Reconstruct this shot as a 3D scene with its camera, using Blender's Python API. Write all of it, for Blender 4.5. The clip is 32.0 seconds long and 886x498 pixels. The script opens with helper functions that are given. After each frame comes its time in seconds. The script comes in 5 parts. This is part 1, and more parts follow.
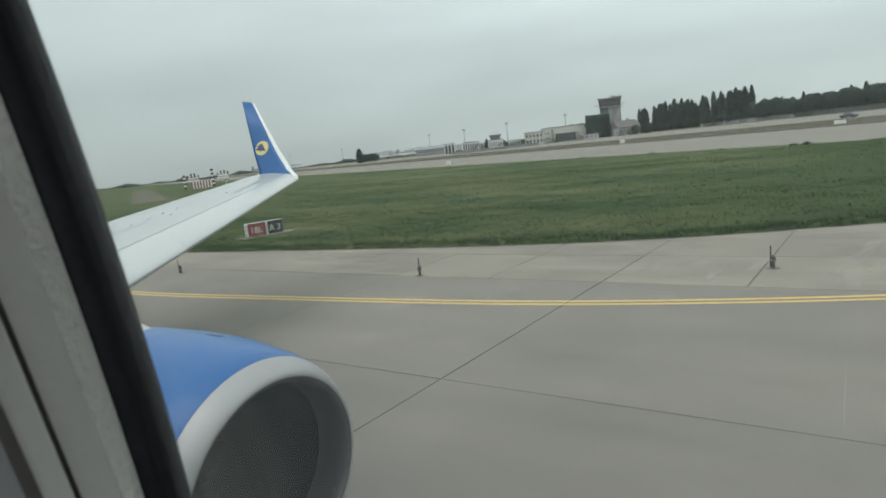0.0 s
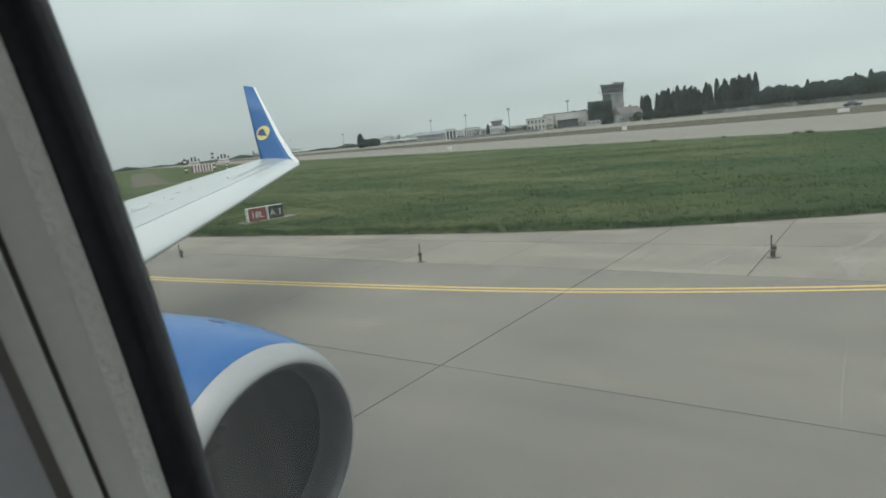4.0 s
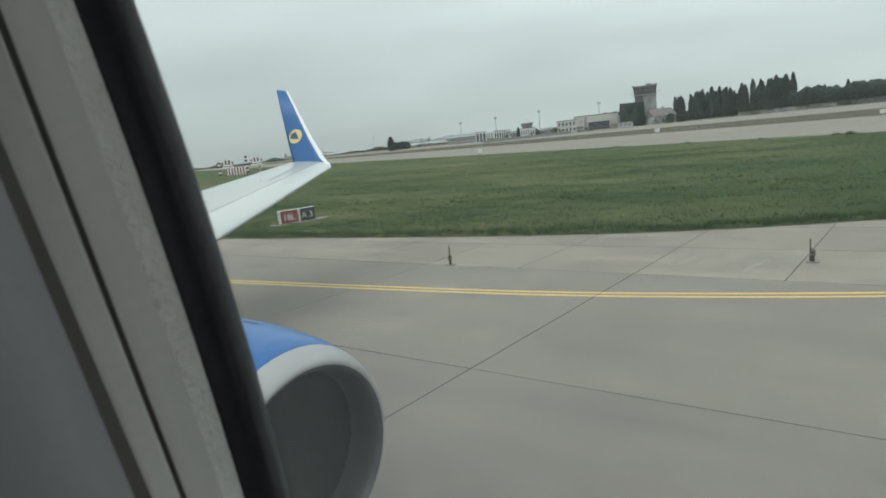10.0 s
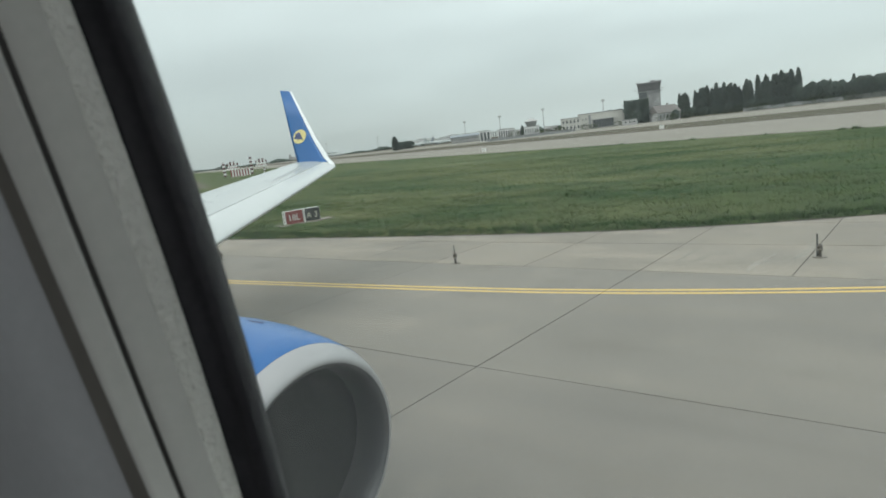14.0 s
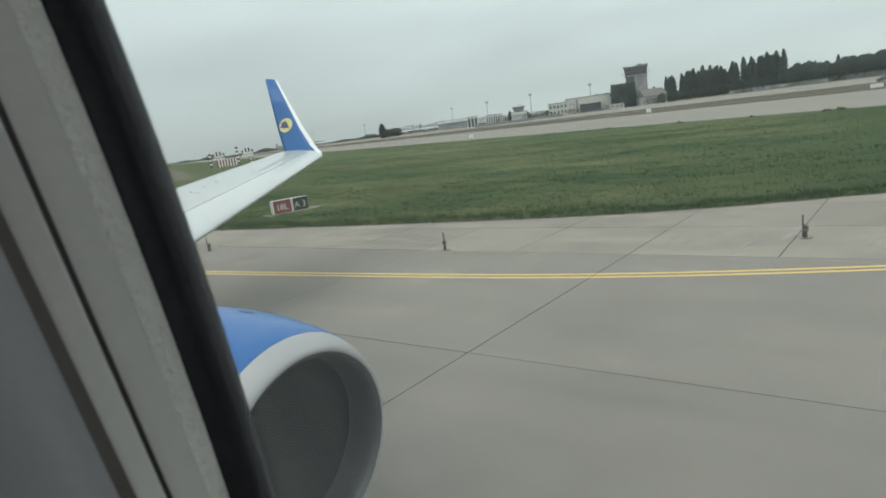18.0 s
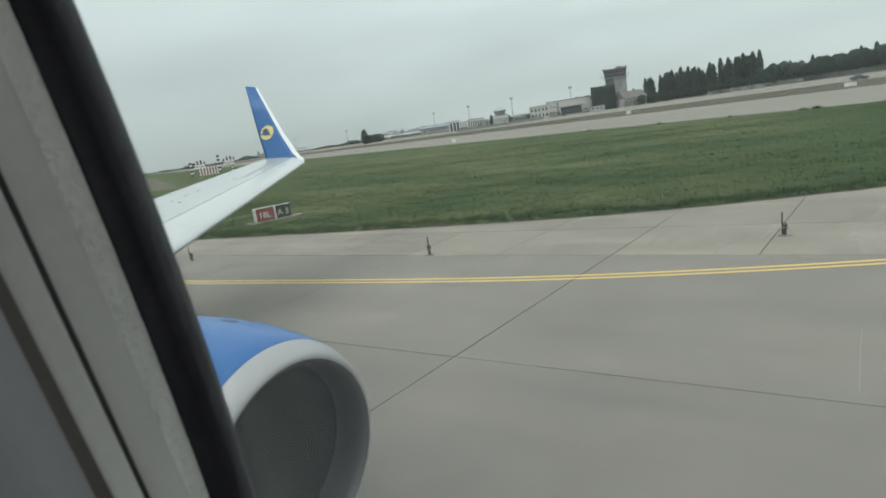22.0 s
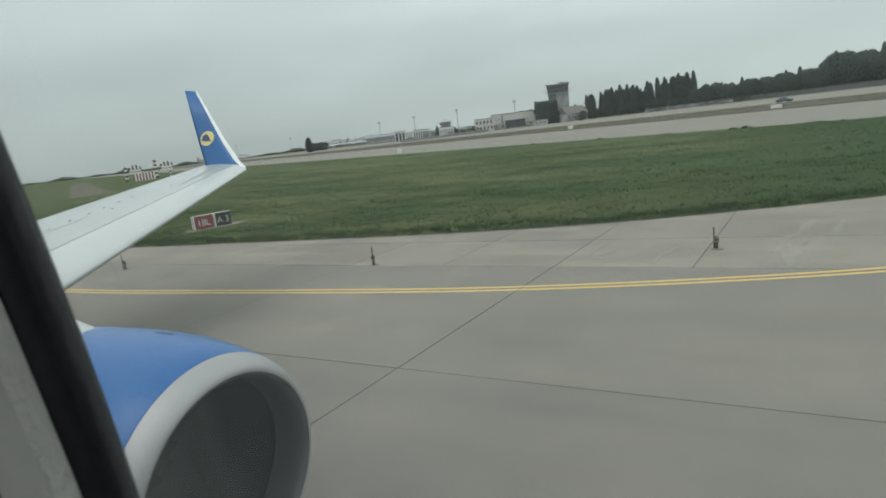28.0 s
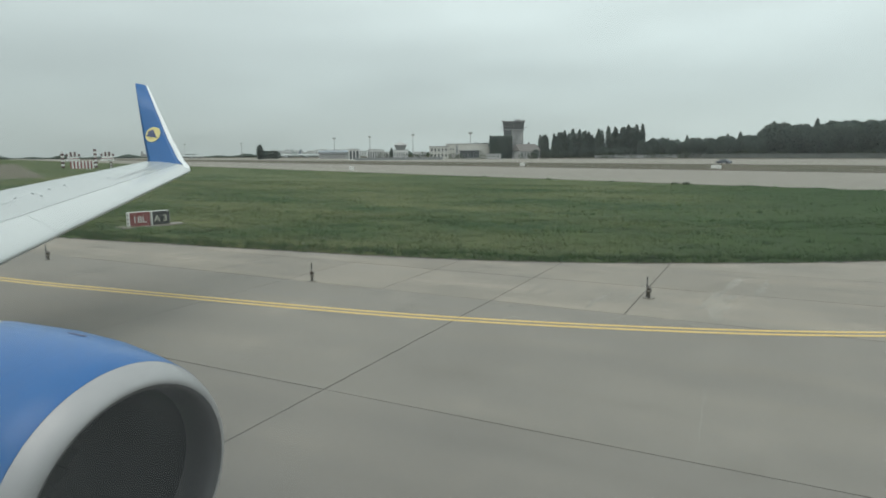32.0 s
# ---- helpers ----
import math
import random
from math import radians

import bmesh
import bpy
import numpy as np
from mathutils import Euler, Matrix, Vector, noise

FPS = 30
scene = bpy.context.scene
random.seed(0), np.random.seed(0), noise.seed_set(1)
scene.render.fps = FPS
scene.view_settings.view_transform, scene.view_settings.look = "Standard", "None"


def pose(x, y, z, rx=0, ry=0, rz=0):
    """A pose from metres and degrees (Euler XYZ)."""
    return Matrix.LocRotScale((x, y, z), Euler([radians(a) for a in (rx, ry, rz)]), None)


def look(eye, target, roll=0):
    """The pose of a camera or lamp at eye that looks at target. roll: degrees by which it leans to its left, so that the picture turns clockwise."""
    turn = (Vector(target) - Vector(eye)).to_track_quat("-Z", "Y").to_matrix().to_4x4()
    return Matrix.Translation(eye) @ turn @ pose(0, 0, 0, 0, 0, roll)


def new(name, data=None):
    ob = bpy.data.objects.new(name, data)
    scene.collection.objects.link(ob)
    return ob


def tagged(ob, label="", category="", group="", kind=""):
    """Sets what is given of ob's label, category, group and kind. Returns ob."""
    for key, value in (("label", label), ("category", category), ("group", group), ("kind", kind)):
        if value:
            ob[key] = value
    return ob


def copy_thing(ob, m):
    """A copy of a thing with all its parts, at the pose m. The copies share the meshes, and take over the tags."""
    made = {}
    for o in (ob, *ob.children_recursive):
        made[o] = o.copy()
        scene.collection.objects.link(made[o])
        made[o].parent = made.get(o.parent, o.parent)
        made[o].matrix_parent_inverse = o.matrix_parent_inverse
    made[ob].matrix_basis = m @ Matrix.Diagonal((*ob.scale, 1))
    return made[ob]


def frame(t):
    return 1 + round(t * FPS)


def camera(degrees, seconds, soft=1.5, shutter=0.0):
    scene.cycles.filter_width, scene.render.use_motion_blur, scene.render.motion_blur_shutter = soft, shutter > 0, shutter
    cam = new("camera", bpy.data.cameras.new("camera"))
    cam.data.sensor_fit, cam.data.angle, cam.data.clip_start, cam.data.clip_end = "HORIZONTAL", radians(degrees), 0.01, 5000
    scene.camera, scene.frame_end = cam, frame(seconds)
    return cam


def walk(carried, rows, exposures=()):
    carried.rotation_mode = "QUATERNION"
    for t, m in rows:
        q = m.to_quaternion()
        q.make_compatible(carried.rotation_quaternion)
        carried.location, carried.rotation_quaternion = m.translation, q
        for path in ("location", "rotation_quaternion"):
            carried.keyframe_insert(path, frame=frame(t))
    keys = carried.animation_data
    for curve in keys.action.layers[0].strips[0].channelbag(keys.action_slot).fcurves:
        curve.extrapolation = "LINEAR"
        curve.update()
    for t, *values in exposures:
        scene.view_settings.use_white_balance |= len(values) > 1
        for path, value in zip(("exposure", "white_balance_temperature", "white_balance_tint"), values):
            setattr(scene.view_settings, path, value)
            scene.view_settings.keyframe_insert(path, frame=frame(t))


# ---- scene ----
# ---- camera ----
EYE = 4.15
cam = camera(69.7, 32.0, soft=1.7)
cam.data.dof.use_dof, cam.data.dof.focus_distance, cam.data.dof.aperture_fstop = True, 18.0, 22.0
ROWS = (
    (0, 0.0091, 0.0090, 4.1278, 81.12, 6.38, 35.60),
    (0.5, 0.0099, 0.0059, 4.1370, 81.21, 6.32, 35.80),
    (1, 0.0124, 0.0031, 4.1442, 81.11, 6.34, 35.63),
    (1.5, 0.0101, 0.0050, 4.1380, 80.84, 6.27, 35.52),
    (2, 0.0130, 0.0064, 4.1319, 80.37, 6.43, 35.73),
    (2.5, 0.0150, 0.0020, 4.1440, 80.03, 6.41, 35.47),
    (4.5, 0.0053, -0.0003, 4.1547, 79.73, 5.53, 36.25),
    (5, 0.0024, -0.0014, 4.1526, 79.54, 5.45, 37.68),
    (5.5, -0.0025, -0.0010, 4.1532, 79.96, 5.45, 38.22),
    (6, -0.0069, 0.0050, 4.1482, 80.39, 5.49, 38.45),
    (6.5, -0.0051, 0.0029, 4.1500, 80.67, 5.95, 38.50),
    (7, -0.0023, 0.0008, 4.1527, 80.70, 6.44, 38.57),
    (7.5, -0.0065, 0.0020, 4.1485, 81.02, 6.38, 38.62),
    (8, -0.0106, 0.0031, 4.1433, 80.92, 6.22, 38.58),
    (8.5, -0.0095, 0.0010, 4.1459, 80.86, 6.38, 38.42),
    (9, -0.0073, -0.0011, 4.1485, 80.75, 6.28, 38.31),
    (9.5, -0.0079, -0.0031, 4.1536, 80.52, 6.29, 38.32),
    (10, -0.0095, -0.0052, 4.1588, 80.38, 6.15, 38.39),
    (10.5, -0.0090, -0.0024, 4.1497, 80.28, 6.28, 38.35),
    (11, -0.0085, 0.0003, 4.1416, 80.35, 6.40, 38.31),
    (11.5, -0.0105, 0.0027, 4.1393, 80.13, 6.49, 38.35),
    (12, -0.0115, 0.0051, 4.1381, 79.96, 6.52, 38.53),
    (12.5, -0.0105, 0.0012, 4.1433, 79.35, 6.26, 38.46),
    (13, -0.0086, -0.0028, 4.1496, 79.87, 6.18, 38.48),
    (13.5, -0.0104, -0.0007, 4.1446, 80.21, 6.55, 38.80),
    (14, -0.0122, 0.0014, 4.1396, 80.35, 6.75, 38.75),
    (14.5, -0.0127, 0.0006, 4.1389, 80.49, 7.06, 38.65),
    (16.5, -0.0079, -0.0015, 4.1298, 80.26, 7.30, 38.50),
    (17, -0.0119, 0.0037, 4.1317, 80.06, 7.47, 38.27),
    (17.5, -0.0102, 0.0033, 4.1338, 79.37, 7.42, 38.06),
    (18, -0.0076, 0.0030, 4.1369, 79.05, 7.55, 37.64),
    (18.5, -0.0079, 0.0029, 4.1351, 79.34, 7.82, 37.18),
    (19, -0.0083, 0.0028, 4.1333, 79.18, 8.30, 36.90),
    (19.5, -0.0072, 0.0038, 4.1314, 79.18, 8.34, 36.80),
    (20, -0.0072, 0.0049, 4.1296, 79.28, 8.53, 36.67),
    (20.5, -0.0055, 0.0060, 4.1281, 79.37, 8.29, 36.56),
    (21, -0.0037, 0.0061, 4.1265, 79.54, 8.59, 36.41),
    (21.5, -0.0045, 0.0042, 4.1301, 79.43, 8.43, 36.29),
    (22, -0.0053, 0.0033, 4.1327, 79.24, 8.45, 36.04),
    (22.5, -0.0074, 0.0031, 4.1314, 79.28, 8.10, 35.99),
    (23, -0.0094, 0.0029, 4.1301, 79.50, 8.02, 36.25),
    (23.5, -0.0020, 0.0020, 4.1410, 80.19, 6.94, 36.01),
    (24, 0.0055, 0.0001, 4.1530, 81.25, 6.14, 33.77),
    (24.5, 0.0154, -0.0084, 4.1606, 81.74, 5.55, 32.29),
    (25, -0.0060, 0.0029, 4.1517, 81.38, 5.01, 32.42),
    (25.5, -0.0052, 0.0028, 4.1554, 80.50, 5.19, 33.03),
    (27.5, 0.0098, 0.0008, 4.1510, 79.50, 6.75, 32.60),
    (28, -0.0036, 0.0154, 4.1414, 79.51, 7.03, 31.19),
    (28.5, -0.0054, 0.0163, 4.1436, 79.91, 6.31, 29.97),
    (29, -0.0062, 0.0173, 4.1448, 79.85, 5.06, 29.26),
    (29.5, -0.0085, 0.0237, 4.1442, 79.96, 5.29, 29.10),
    (30, -0.0108, 0.0301, 4.1436, 79.94, 4.66, 31.25),
    (30.5, 0.0080, 0.0180, 4.1500, 79.90, 3.93, 30.84),
    (31, 0.0260, 0.0040, 4.1570, 79.55, 3.02, 28.58),
    (31.5, 0.0300, 0.0300, 4.1680, 80.58, 1.71, 27.46),
    (32, 0.0330, 0.0550, 4.1790, 81.45, 0.52, 27.14),
)
EXPOSURES = ((0.0, -0.14), (5.0, -0.1), (10.0, -0.06), (14.0, 0.06), (18.0, 0.0), (20.0, -0.02), (23.0, -0.04), (25.0, -0.16), (29.0, -0.2), (32.0, -0.14))
walk(cam, [(t, pose(x, y, z, a, b, c)) for t, x, y, z, a, b, c in ROWS], EXPOSURES)

# ---- overcast daylight ----
world = bpy.data.worlds.new("overcast")
scene.world = world
world.use_nodes = True
wn, wl = world.node_tree.nodes, world.node_tree.links
wn.clear()
w_out = wn.new("ShaderNodeOutputWorld")
w_bg = wn.new("ShaderNodeBackground")
w_bg.inputs["Strength"].default_value = 1.26
w_sky = wn.new("ShaderNodeTexSky")
w_sky.sky_type, w_sky.sun_disc = "NISHITA", False
w_sky.sun_elevation, w_sky.sun_rotation = radians(55), radians(200)
w_co = wn.new("ShaderNodeTexCoord")
w_sep = wn.new("ShaderNodeSeparateXYZ")
w_map = wn.new("ShaderNodeMapping")
w_map.inputs["Scale"].default_value = (2.2, 2.2, 11.0)
w_map.inputs["Rotation"].default_value = (radians(3), radians(-4), 0.4)
w_noise = wn.new("ShaderNodeTexNoise")
w_noise.inputs["Scale"].default_value, w_noise.inputs["Detail"].default_value, w_noise.inputs["Roughness"].default_value = 1.3, 6.0, 0.45
w_ramp = wn.new("ShaderNodeValToRGB")
els = w_ramp.color_ramp.elements
els[0].position, els[0].color = 0.0, (0.40, 0.47, 0.46, 1)
els[1].position, els[1].color = 1.0, (0.97, 1.06, 1.05, 1)
for at, col in ((0.10, (0.47, 0.55, 0.54)), (0.22, (0.635, 0.735, 0.722)), (0.36, (0.83, 0.925, 0.91))):
    el = w_ramp.color_ramp.elements.new(at)
    el.color = (*col, 1)
w_cl = wn.new("ShaderNodeMapRange")
w_cl.inputs["From Min"].default_value, w_cl.inputs["From Max"].default_value = 0.3, 0.7
w_cl.inputs["To Min"].default_value, w_cl.inputs["To Max"].default_value = 0.95, 1.13
w_mul = wn.new("ShaderNodeVectorMath")
w_mul.operation = "SCALE"
w_mix = wn.new("ShaderNodeMix")
w_mix.data_type = "RGBA"
w_mix.inputs["Factor"].default_value = 0.94
w_dim = wn.new("ShaderNodeVectorMath")
w_dim.operation = "SCALE"
w_dim.inputs["Scale"].default_value = 0.1
wl.new(w_co.outputs["Generated"], w_sep.inputs[0])
wl.new(w_co.outputs["Generated"], w_map.inputs["Vector"])
wl.new(w_map.outputs[0], w_noise.inputs["Vector"])
wl.new(w_sep.outputs["Z"], w_ramp.inputs["Fac"])
wl.new(w_noise.outputs["Fac"], w_cl.inputs["Value"])
wl.new(w_ramp.outputs["Color"], w_mul.inputs[0])
w_side, w_both = wn.new("ShaderNodeMapRange"), wn.new("ShaderNodeMath")
w_side.interpolation_type = "SMOOTHSTEP"
w_side.inputs["From Min"].default_value, w_side.inputs["From Max"].default_value = -1.0, 0.1
w_side.inputs["To Min"].default_value, w_side.inputs["To Max"].default_value = 0.86, 1.05
w_both.operation = "MULTIPLY"
wl.new(w_sep.outputs["X"], w_side.inputs["Value"])
wl.new(w_cl.outputs[0], w_both.inputs[0])
wl.new(w_side.outputs[0], w_both.inputs[1])
wl.new(w_both.outputs[0], w_mul.inputs["Scale"])
wl.new(w_sky.outputs["Color"], w_dim.inputs[0])
wl.new(w_dim.outputs[0], w_mix.inputs["A"])
wl.new(w_mul.outputs[0], w_mix.inputs["B"])
wl.new(w_mix.outputs["Result"], w_bg.inputs["Color"])
wl.new(w_bg.outputs[0], w_out.inputs[0])
sun = new("sun", bpy.data.lights.new("sun", "SUN"))
sun.data.energy, sun.data.angle, sun.data.color = 0.6, radians(35), (1.0, 0.97, 0.92)
sun.matrix_world = look((0, 0, 0), (0.35, 0.45, -0.82))


# ---- materials ----
def mat(name, col, rough=0.6, metal=0.0, var=0.15, scale=2.0, fine=40.0, bump=0.1, dist=0.01, col2=None, spec=0.5, coat=0.0, rnd=0.0, stretch=None):
    """Base colour varied at two scales by noise in object space, with relief."""
    m = bpy.data.materials.new(name)
    m.use_nodes = True
    n, l = m.node_tree.nodes, m.node_tree.links
    b = n["Principled BSDF"]
    b.inputs["Roughness"].default_value, b.inputs["Metallic"].default_value = rough, metal
    b.inputs["Specular IOR Level"].default_value = spec
    b.inputs["Coat Weight"].default_value = coat
    geo = n.new("ShaderNodeNewGeometry")
    vec = geo.outputs["Position"]
    if stretch:
        mp = n.new("ShaderNodeMapping")
        mp.inputs["Scale"].default_value = stretch
        l.new(vec, mp.inputs["Vector"])
        vec = mp.outputs[0]
    big, small = n.new("ShaderNodeTexNoise"), n.new("ShaderNodeTexNoise")
    for t, s, d in ((big, scale, 5.0), (small, fine, 3.0)):
        t.inputs["Scale"].default_value, t.inputs["Detail"].default_value = s, d
        l.new(vec, t.inputs["Vector"])
    mr = n.new("ShaderNodeMapRange")
    mr.inputs["From Min"].default_value, mr.inputs["From Max"].default_value = 0.3, 0.7
    l.new(big.outputs["Fac"], mr.inputs["Value"])
    mix = n.new("ShaderNodeMix")
    mix.data_type = "RGBA"
    c2 = col2 or tuple(c * (1 - 1.6 * var) for c in col)
    mix.inputs["A"].default_value, mix.inputs["B"].default_value = (*col, 1), (*c2, 1)
    l.new(mr.outputs[0], mix.inputs["Factor"])
    ms = n.new("ShaderNodeMapRange")
    ms.inputs["From Min"].default_value, ms.inputs["From Max"].default_value = 0.25, 0.75
    ms.inputs["To Min"].default_value, ms.inputs["To Max"].default_value = 1 - var, 1 + var
    l.new(small.outputs["Fac"], ms.inputs["Value"])
    sc = n.new("ShaderNodeVectorMath")
    sc.operation = "SCALE"
    l.new(mix.outputs["Result"], sc.inputs[0])
    l.new(ms.outputs[0], sc.inputs["Scale"])
    last = sc.outputs[0]
    if rnd:
        oi = n.new("ShaderNodeObjectInfo")
        mo = n.new("ShaderNodeMapRange")
        mo.inputs["To Min"].default_value, mo.inputs["To Max"].default_value = 1 - rnd, 1 + rnd
        l.new(oi.outputs["Random"], mo.inputs["Value"])
        s2 = n.new("ShaderNodeVectorMath")
        s2.operation = "SCALE"
        l.new(last, s2.inputs[0])
        l.new(mo.outputs[0], s2.inputs["Scale"])
        last = s2.outputs[0]
    l.new(last, b.inputs["Base Color"])
    if bump:
        bp = n.new("ShaderNodeBump")
        bp.inputs["Strength"].default_value, bp.inputs["Distance"].default_value = bump, dist
        l.new(small.outputs["Fac"], bp.inputs["Height"])
        l.new(bp.outputs[0], b.inputs["Normal"])
    return m


def concrete(name, col, col2, scuff):
    """Slab concrete: cloudy tone, streaks along the taxiway, pale scuffs, fine grit."""
    m = mat(name, col, 0.85, var=0.07, scale=0.30, fine=11.0, bump=0.25, dist=0.006, col2=col2, rnd=0.05, spec=0.3)
    n, l = m.node_tree.nodes, m.node_tree.links
    b = n["Principled BSDF"]
    src = b.inputs["Base Color"].links[0].from_socket
    geo = n.new("ShaderNodeNewGeometry")
    last = src
    for scale, rot, lo, hi, tint, amount in (((0.13, 0.55, 1), 0.35, 0.42, 0.70, (0.82, 0.81, 0.80), 0.28), ((0.8, 0.55, 1), 0.9, 0.58, 0.72, (1.20, 1.19, 1.17), 0.7), ((0.22, 1.6, 1), 1.35, 0.52, 0.72, (0.84, 0.83, 0.80), 0.45), ((0.16, 1.0, 1), 1.25, 0.47, 0.70, (1.32, 1.29, 1.24), scuff), ((0.5, 0.45, 1), 0.4, 0.58, 0.75, (0.78, 0.77, 0.74), 0.5), ((3.2, 2.6, 1), 0.2, 0.55, 0.78, (0.80, 0.80, 0.79), 0.35)):
        mp = n.new("ShaderNodeMapping")
        mp.inputs["Scale"].default_value, mp.inputs["Rotation"].default_value = scale, (0, 0, rot)
        tx = n.new("ShaderNodeTexNoise")
        tx.inputs["Scale"].default_value, tx.inputs["Detail"].default_value = 1.0, 6.0
        mr = n.new("ShaderNodeMapRange")
        mr.inputs["From Min"].default_value, mr.inputs["From Max"].default_value, mr.inputs["To Max"].default_value = lo, hi, amount
        mx = n.new("ShaderNodeMix")
        mx.data_type, mx.blend_type = "RGBA", "MULTIPLY"
        mx.inputs["B"].default_value = (*tint, 1)
        l.new(geo.outputs["Position"], mp.inputs["Vector"])
        l.new(mp.outputs[0], tx.inputs["Vector"])
        l.new(tx.outputs["Fac"], mr.inputs["Value"])
        l.new(mr.outputs[0], mx.inputs["Factor"])
        l.new(last, mx.inputs["A"])
        last = mx.outputs["Result"]
    l.new(last, b.inputs["Base Color"])
    return m


M_CONC = concrete("lane_concrete", (0.1910, 0.1770, 0.1540), (0.1575, 0.1475, 0.1305), 0.3)
M_VERGE_LANE = concrete("outer_lane_concrete", (0.2177, 0.2015, 0.1738), (0.1834, 0.1709, 0.1490), 0.4)
M_SHOULDER = concrete("shoulder_concrete", (0.2480, 0.2235, 0.1860), (0.1970, 0.1800, 0.1530), 0.8)
M_JOINT = mat("joint_sealant", (0.035, 0.035, 0.033), 0.8, scale=1.5)
M_RUNWAY = mat("runway_asphalt", (0.236, 0.220, 0.187), 0.9, spec=0.2, var=0.07, scale=0.03, fine=1.5, bump=0.1)
M_YELLOW = mat("yellow_paint", (0.62, 0.42, 0.11), 0.6, var=0.12, scale=1.2, fine=14.0, bump=0.15, dist=0.003, col2=(0.60, 0.42, 0.13))
def sward(name, lush, mid, dry, lo, hi, bump, gain=0.25):
    """Grass: soft patches several metres wide, drawn out along the runway, and fine tufts."""
    m = mat(name, lush, 0.9, var=gain, scale=0.22, fine=1.6, bump=bump, dist=0.1, col2=mid, spec=0.1)
    n, l = m.node_tree.nodes, m.node_tree.links
    b = n["Principled BSDF"]
    src = b.inputs["Base Color"].links[0].from_socket
    geo = n.new("ShaderNodeNewGeometry")
    last = src
    for rot, scale, detail, p0, p1, tint, amount in ((0.45, (0.045, 0.12, 0.1), 4.0, lo, hi, dry, 0.7), (0.45, (0.16, 0.5, 0.3), 5.0, 0.5, 0.72, tuple(0.7 * c for c in lush), 0.6)):
        mp = n.new("ShaderNodeMapping")
        mp.inputs["Scale"].default_value, mp.inputs["Rotation"].default_value = scale, (0, 0, rot)
        mp.inputs["Location"].default_value = (3.1, 0.4, 0)
        tx = n.new("ShaderNodeTexNoise")
        tx.inputs["Scale"].default_value, tx.inputs["Detail"].default_value, tx.inputs["Roughness"].default_value = 1.0, detail, 0.6
        mr = n.new("ShaderNodeMapRange")
        mr.inputs["From Min"].default_value, mr.inputs["From Max"].default_value, mr.inputs["To Max"].default_value = p0, p1, amount
        mx = n.new("ShaderNodeMix")
        mx.data_type = "RGBA"
        mx.inputs["B"].default_value = (*tint, 1)
        l.new(geo.outputs["Position"], mp.inputs["Vector"])
        l.new(mp.outputs[0], tx.inputs["Vector"])
        l.new(tx.outputs["Fac"], mr.inputs["Value"])
        fac = mr.outputs[0]
        if tint == dry:
            # the sward dries out in the middle of the island and stays green towards its broad end
            sp, ext, mu = n.new("ShaderNodeSeparateXYZ"), n.new("ShaderNodeMapRange"), n.new("ShaderNodeMath")
            ext.interpolation_type = "SMOOTHSTEP"
            ext.inputs["From Min"].default_value, ext.inputs["From Max"].default_value = 6.0, -22.0
            ext.inputs["To Min"].default_value = 0.12
            mu.operation = "MULTIPLY"
            l.new(geo.outputs["Position"], sp.inputs[0])
            l.new(sp.outputs["X"], ext.inputs["Value"])
            l.new(ext.outputs[0], mu.inputs[0])
            l.new(fac, mu.inputs[1])
            fac = mu.outputs[0]
        l.new(fac, mx.inputs["Factor"])
        l.new(last, mx.inputs["A"])
        last = mx.outputs["Result"]
    l.new(last, b.inputs["Base Color"])
    return m


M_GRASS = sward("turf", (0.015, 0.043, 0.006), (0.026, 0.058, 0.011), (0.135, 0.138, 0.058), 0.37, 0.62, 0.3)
M_BLADE = sward("grass_blades", (0.0235, 0.0714, 0.0085), (0.0423, 0.0978, 0.0150), (0.2068, 0.2115, 0.0893), 0.37, 0.62, 0.0, 0.12)
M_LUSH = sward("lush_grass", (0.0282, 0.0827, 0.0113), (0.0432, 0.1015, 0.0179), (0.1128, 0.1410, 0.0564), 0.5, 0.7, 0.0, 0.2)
M_STRAW = mat("straw_grass", (0.30, 0.29, 0.165), 0.9, var=0.2, scale=0.3, fine=2.0, bump=0, col2=(0.18, 0.21, 0.09), spec=0.1)


def leafy(m, share):
    """Lets part of the light through, as thin leaves do."""
    n, l = m.node_tree.nodes, m.node_tree.links
    b = n["Principled BSDF"]
    tl, mx = n.new("ShaderNodeBsdfTranslucent"), n.new("ShaderNodeMixShader")
    mx.inputs["Fac"].default_value = share
    l.new(b.inputs["Base Color"].links[0].from_socket, tl.inputs["Color"])
    l.new(b.outputs[0], mx.inputs[1])
    l.new(tl.outputs[0], mx.inputs[2])
    l.new(mx.outputs[0], n["Material Output"].inputs["Surface"])


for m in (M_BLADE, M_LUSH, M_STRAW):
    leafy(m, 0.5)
M_PATH = mat("old_path_concrete", (0.125, 0.11, 0.09), 0.95, spec=0.08, var=0.22, scale=0.25, fine=1.5, bump=0.3, dist=0.03, col2=(0.11, 0.11, 0.07))
M_SCUFF = mat("pale_scuff", (0.50, 0.475, 0.42), 0.9, var=0.06, scale=2.0, fine=16.0, bump=0.1, dist=0.003)
sn, sl = M_SCUFF.node_tree.nodes, M_SCUFF.node_tree.links
s_geo, s_tex, s_map, s_clear, s_mix = sn.new("ShaderNodeNewGeometry"), sn.new("ShaderNodeTexNoise"), sn.new("ShaderNodeMapRange"), sn.new("ShaderNodeBsdfTransparent"), sn.new("ShaderNodeMixShader")
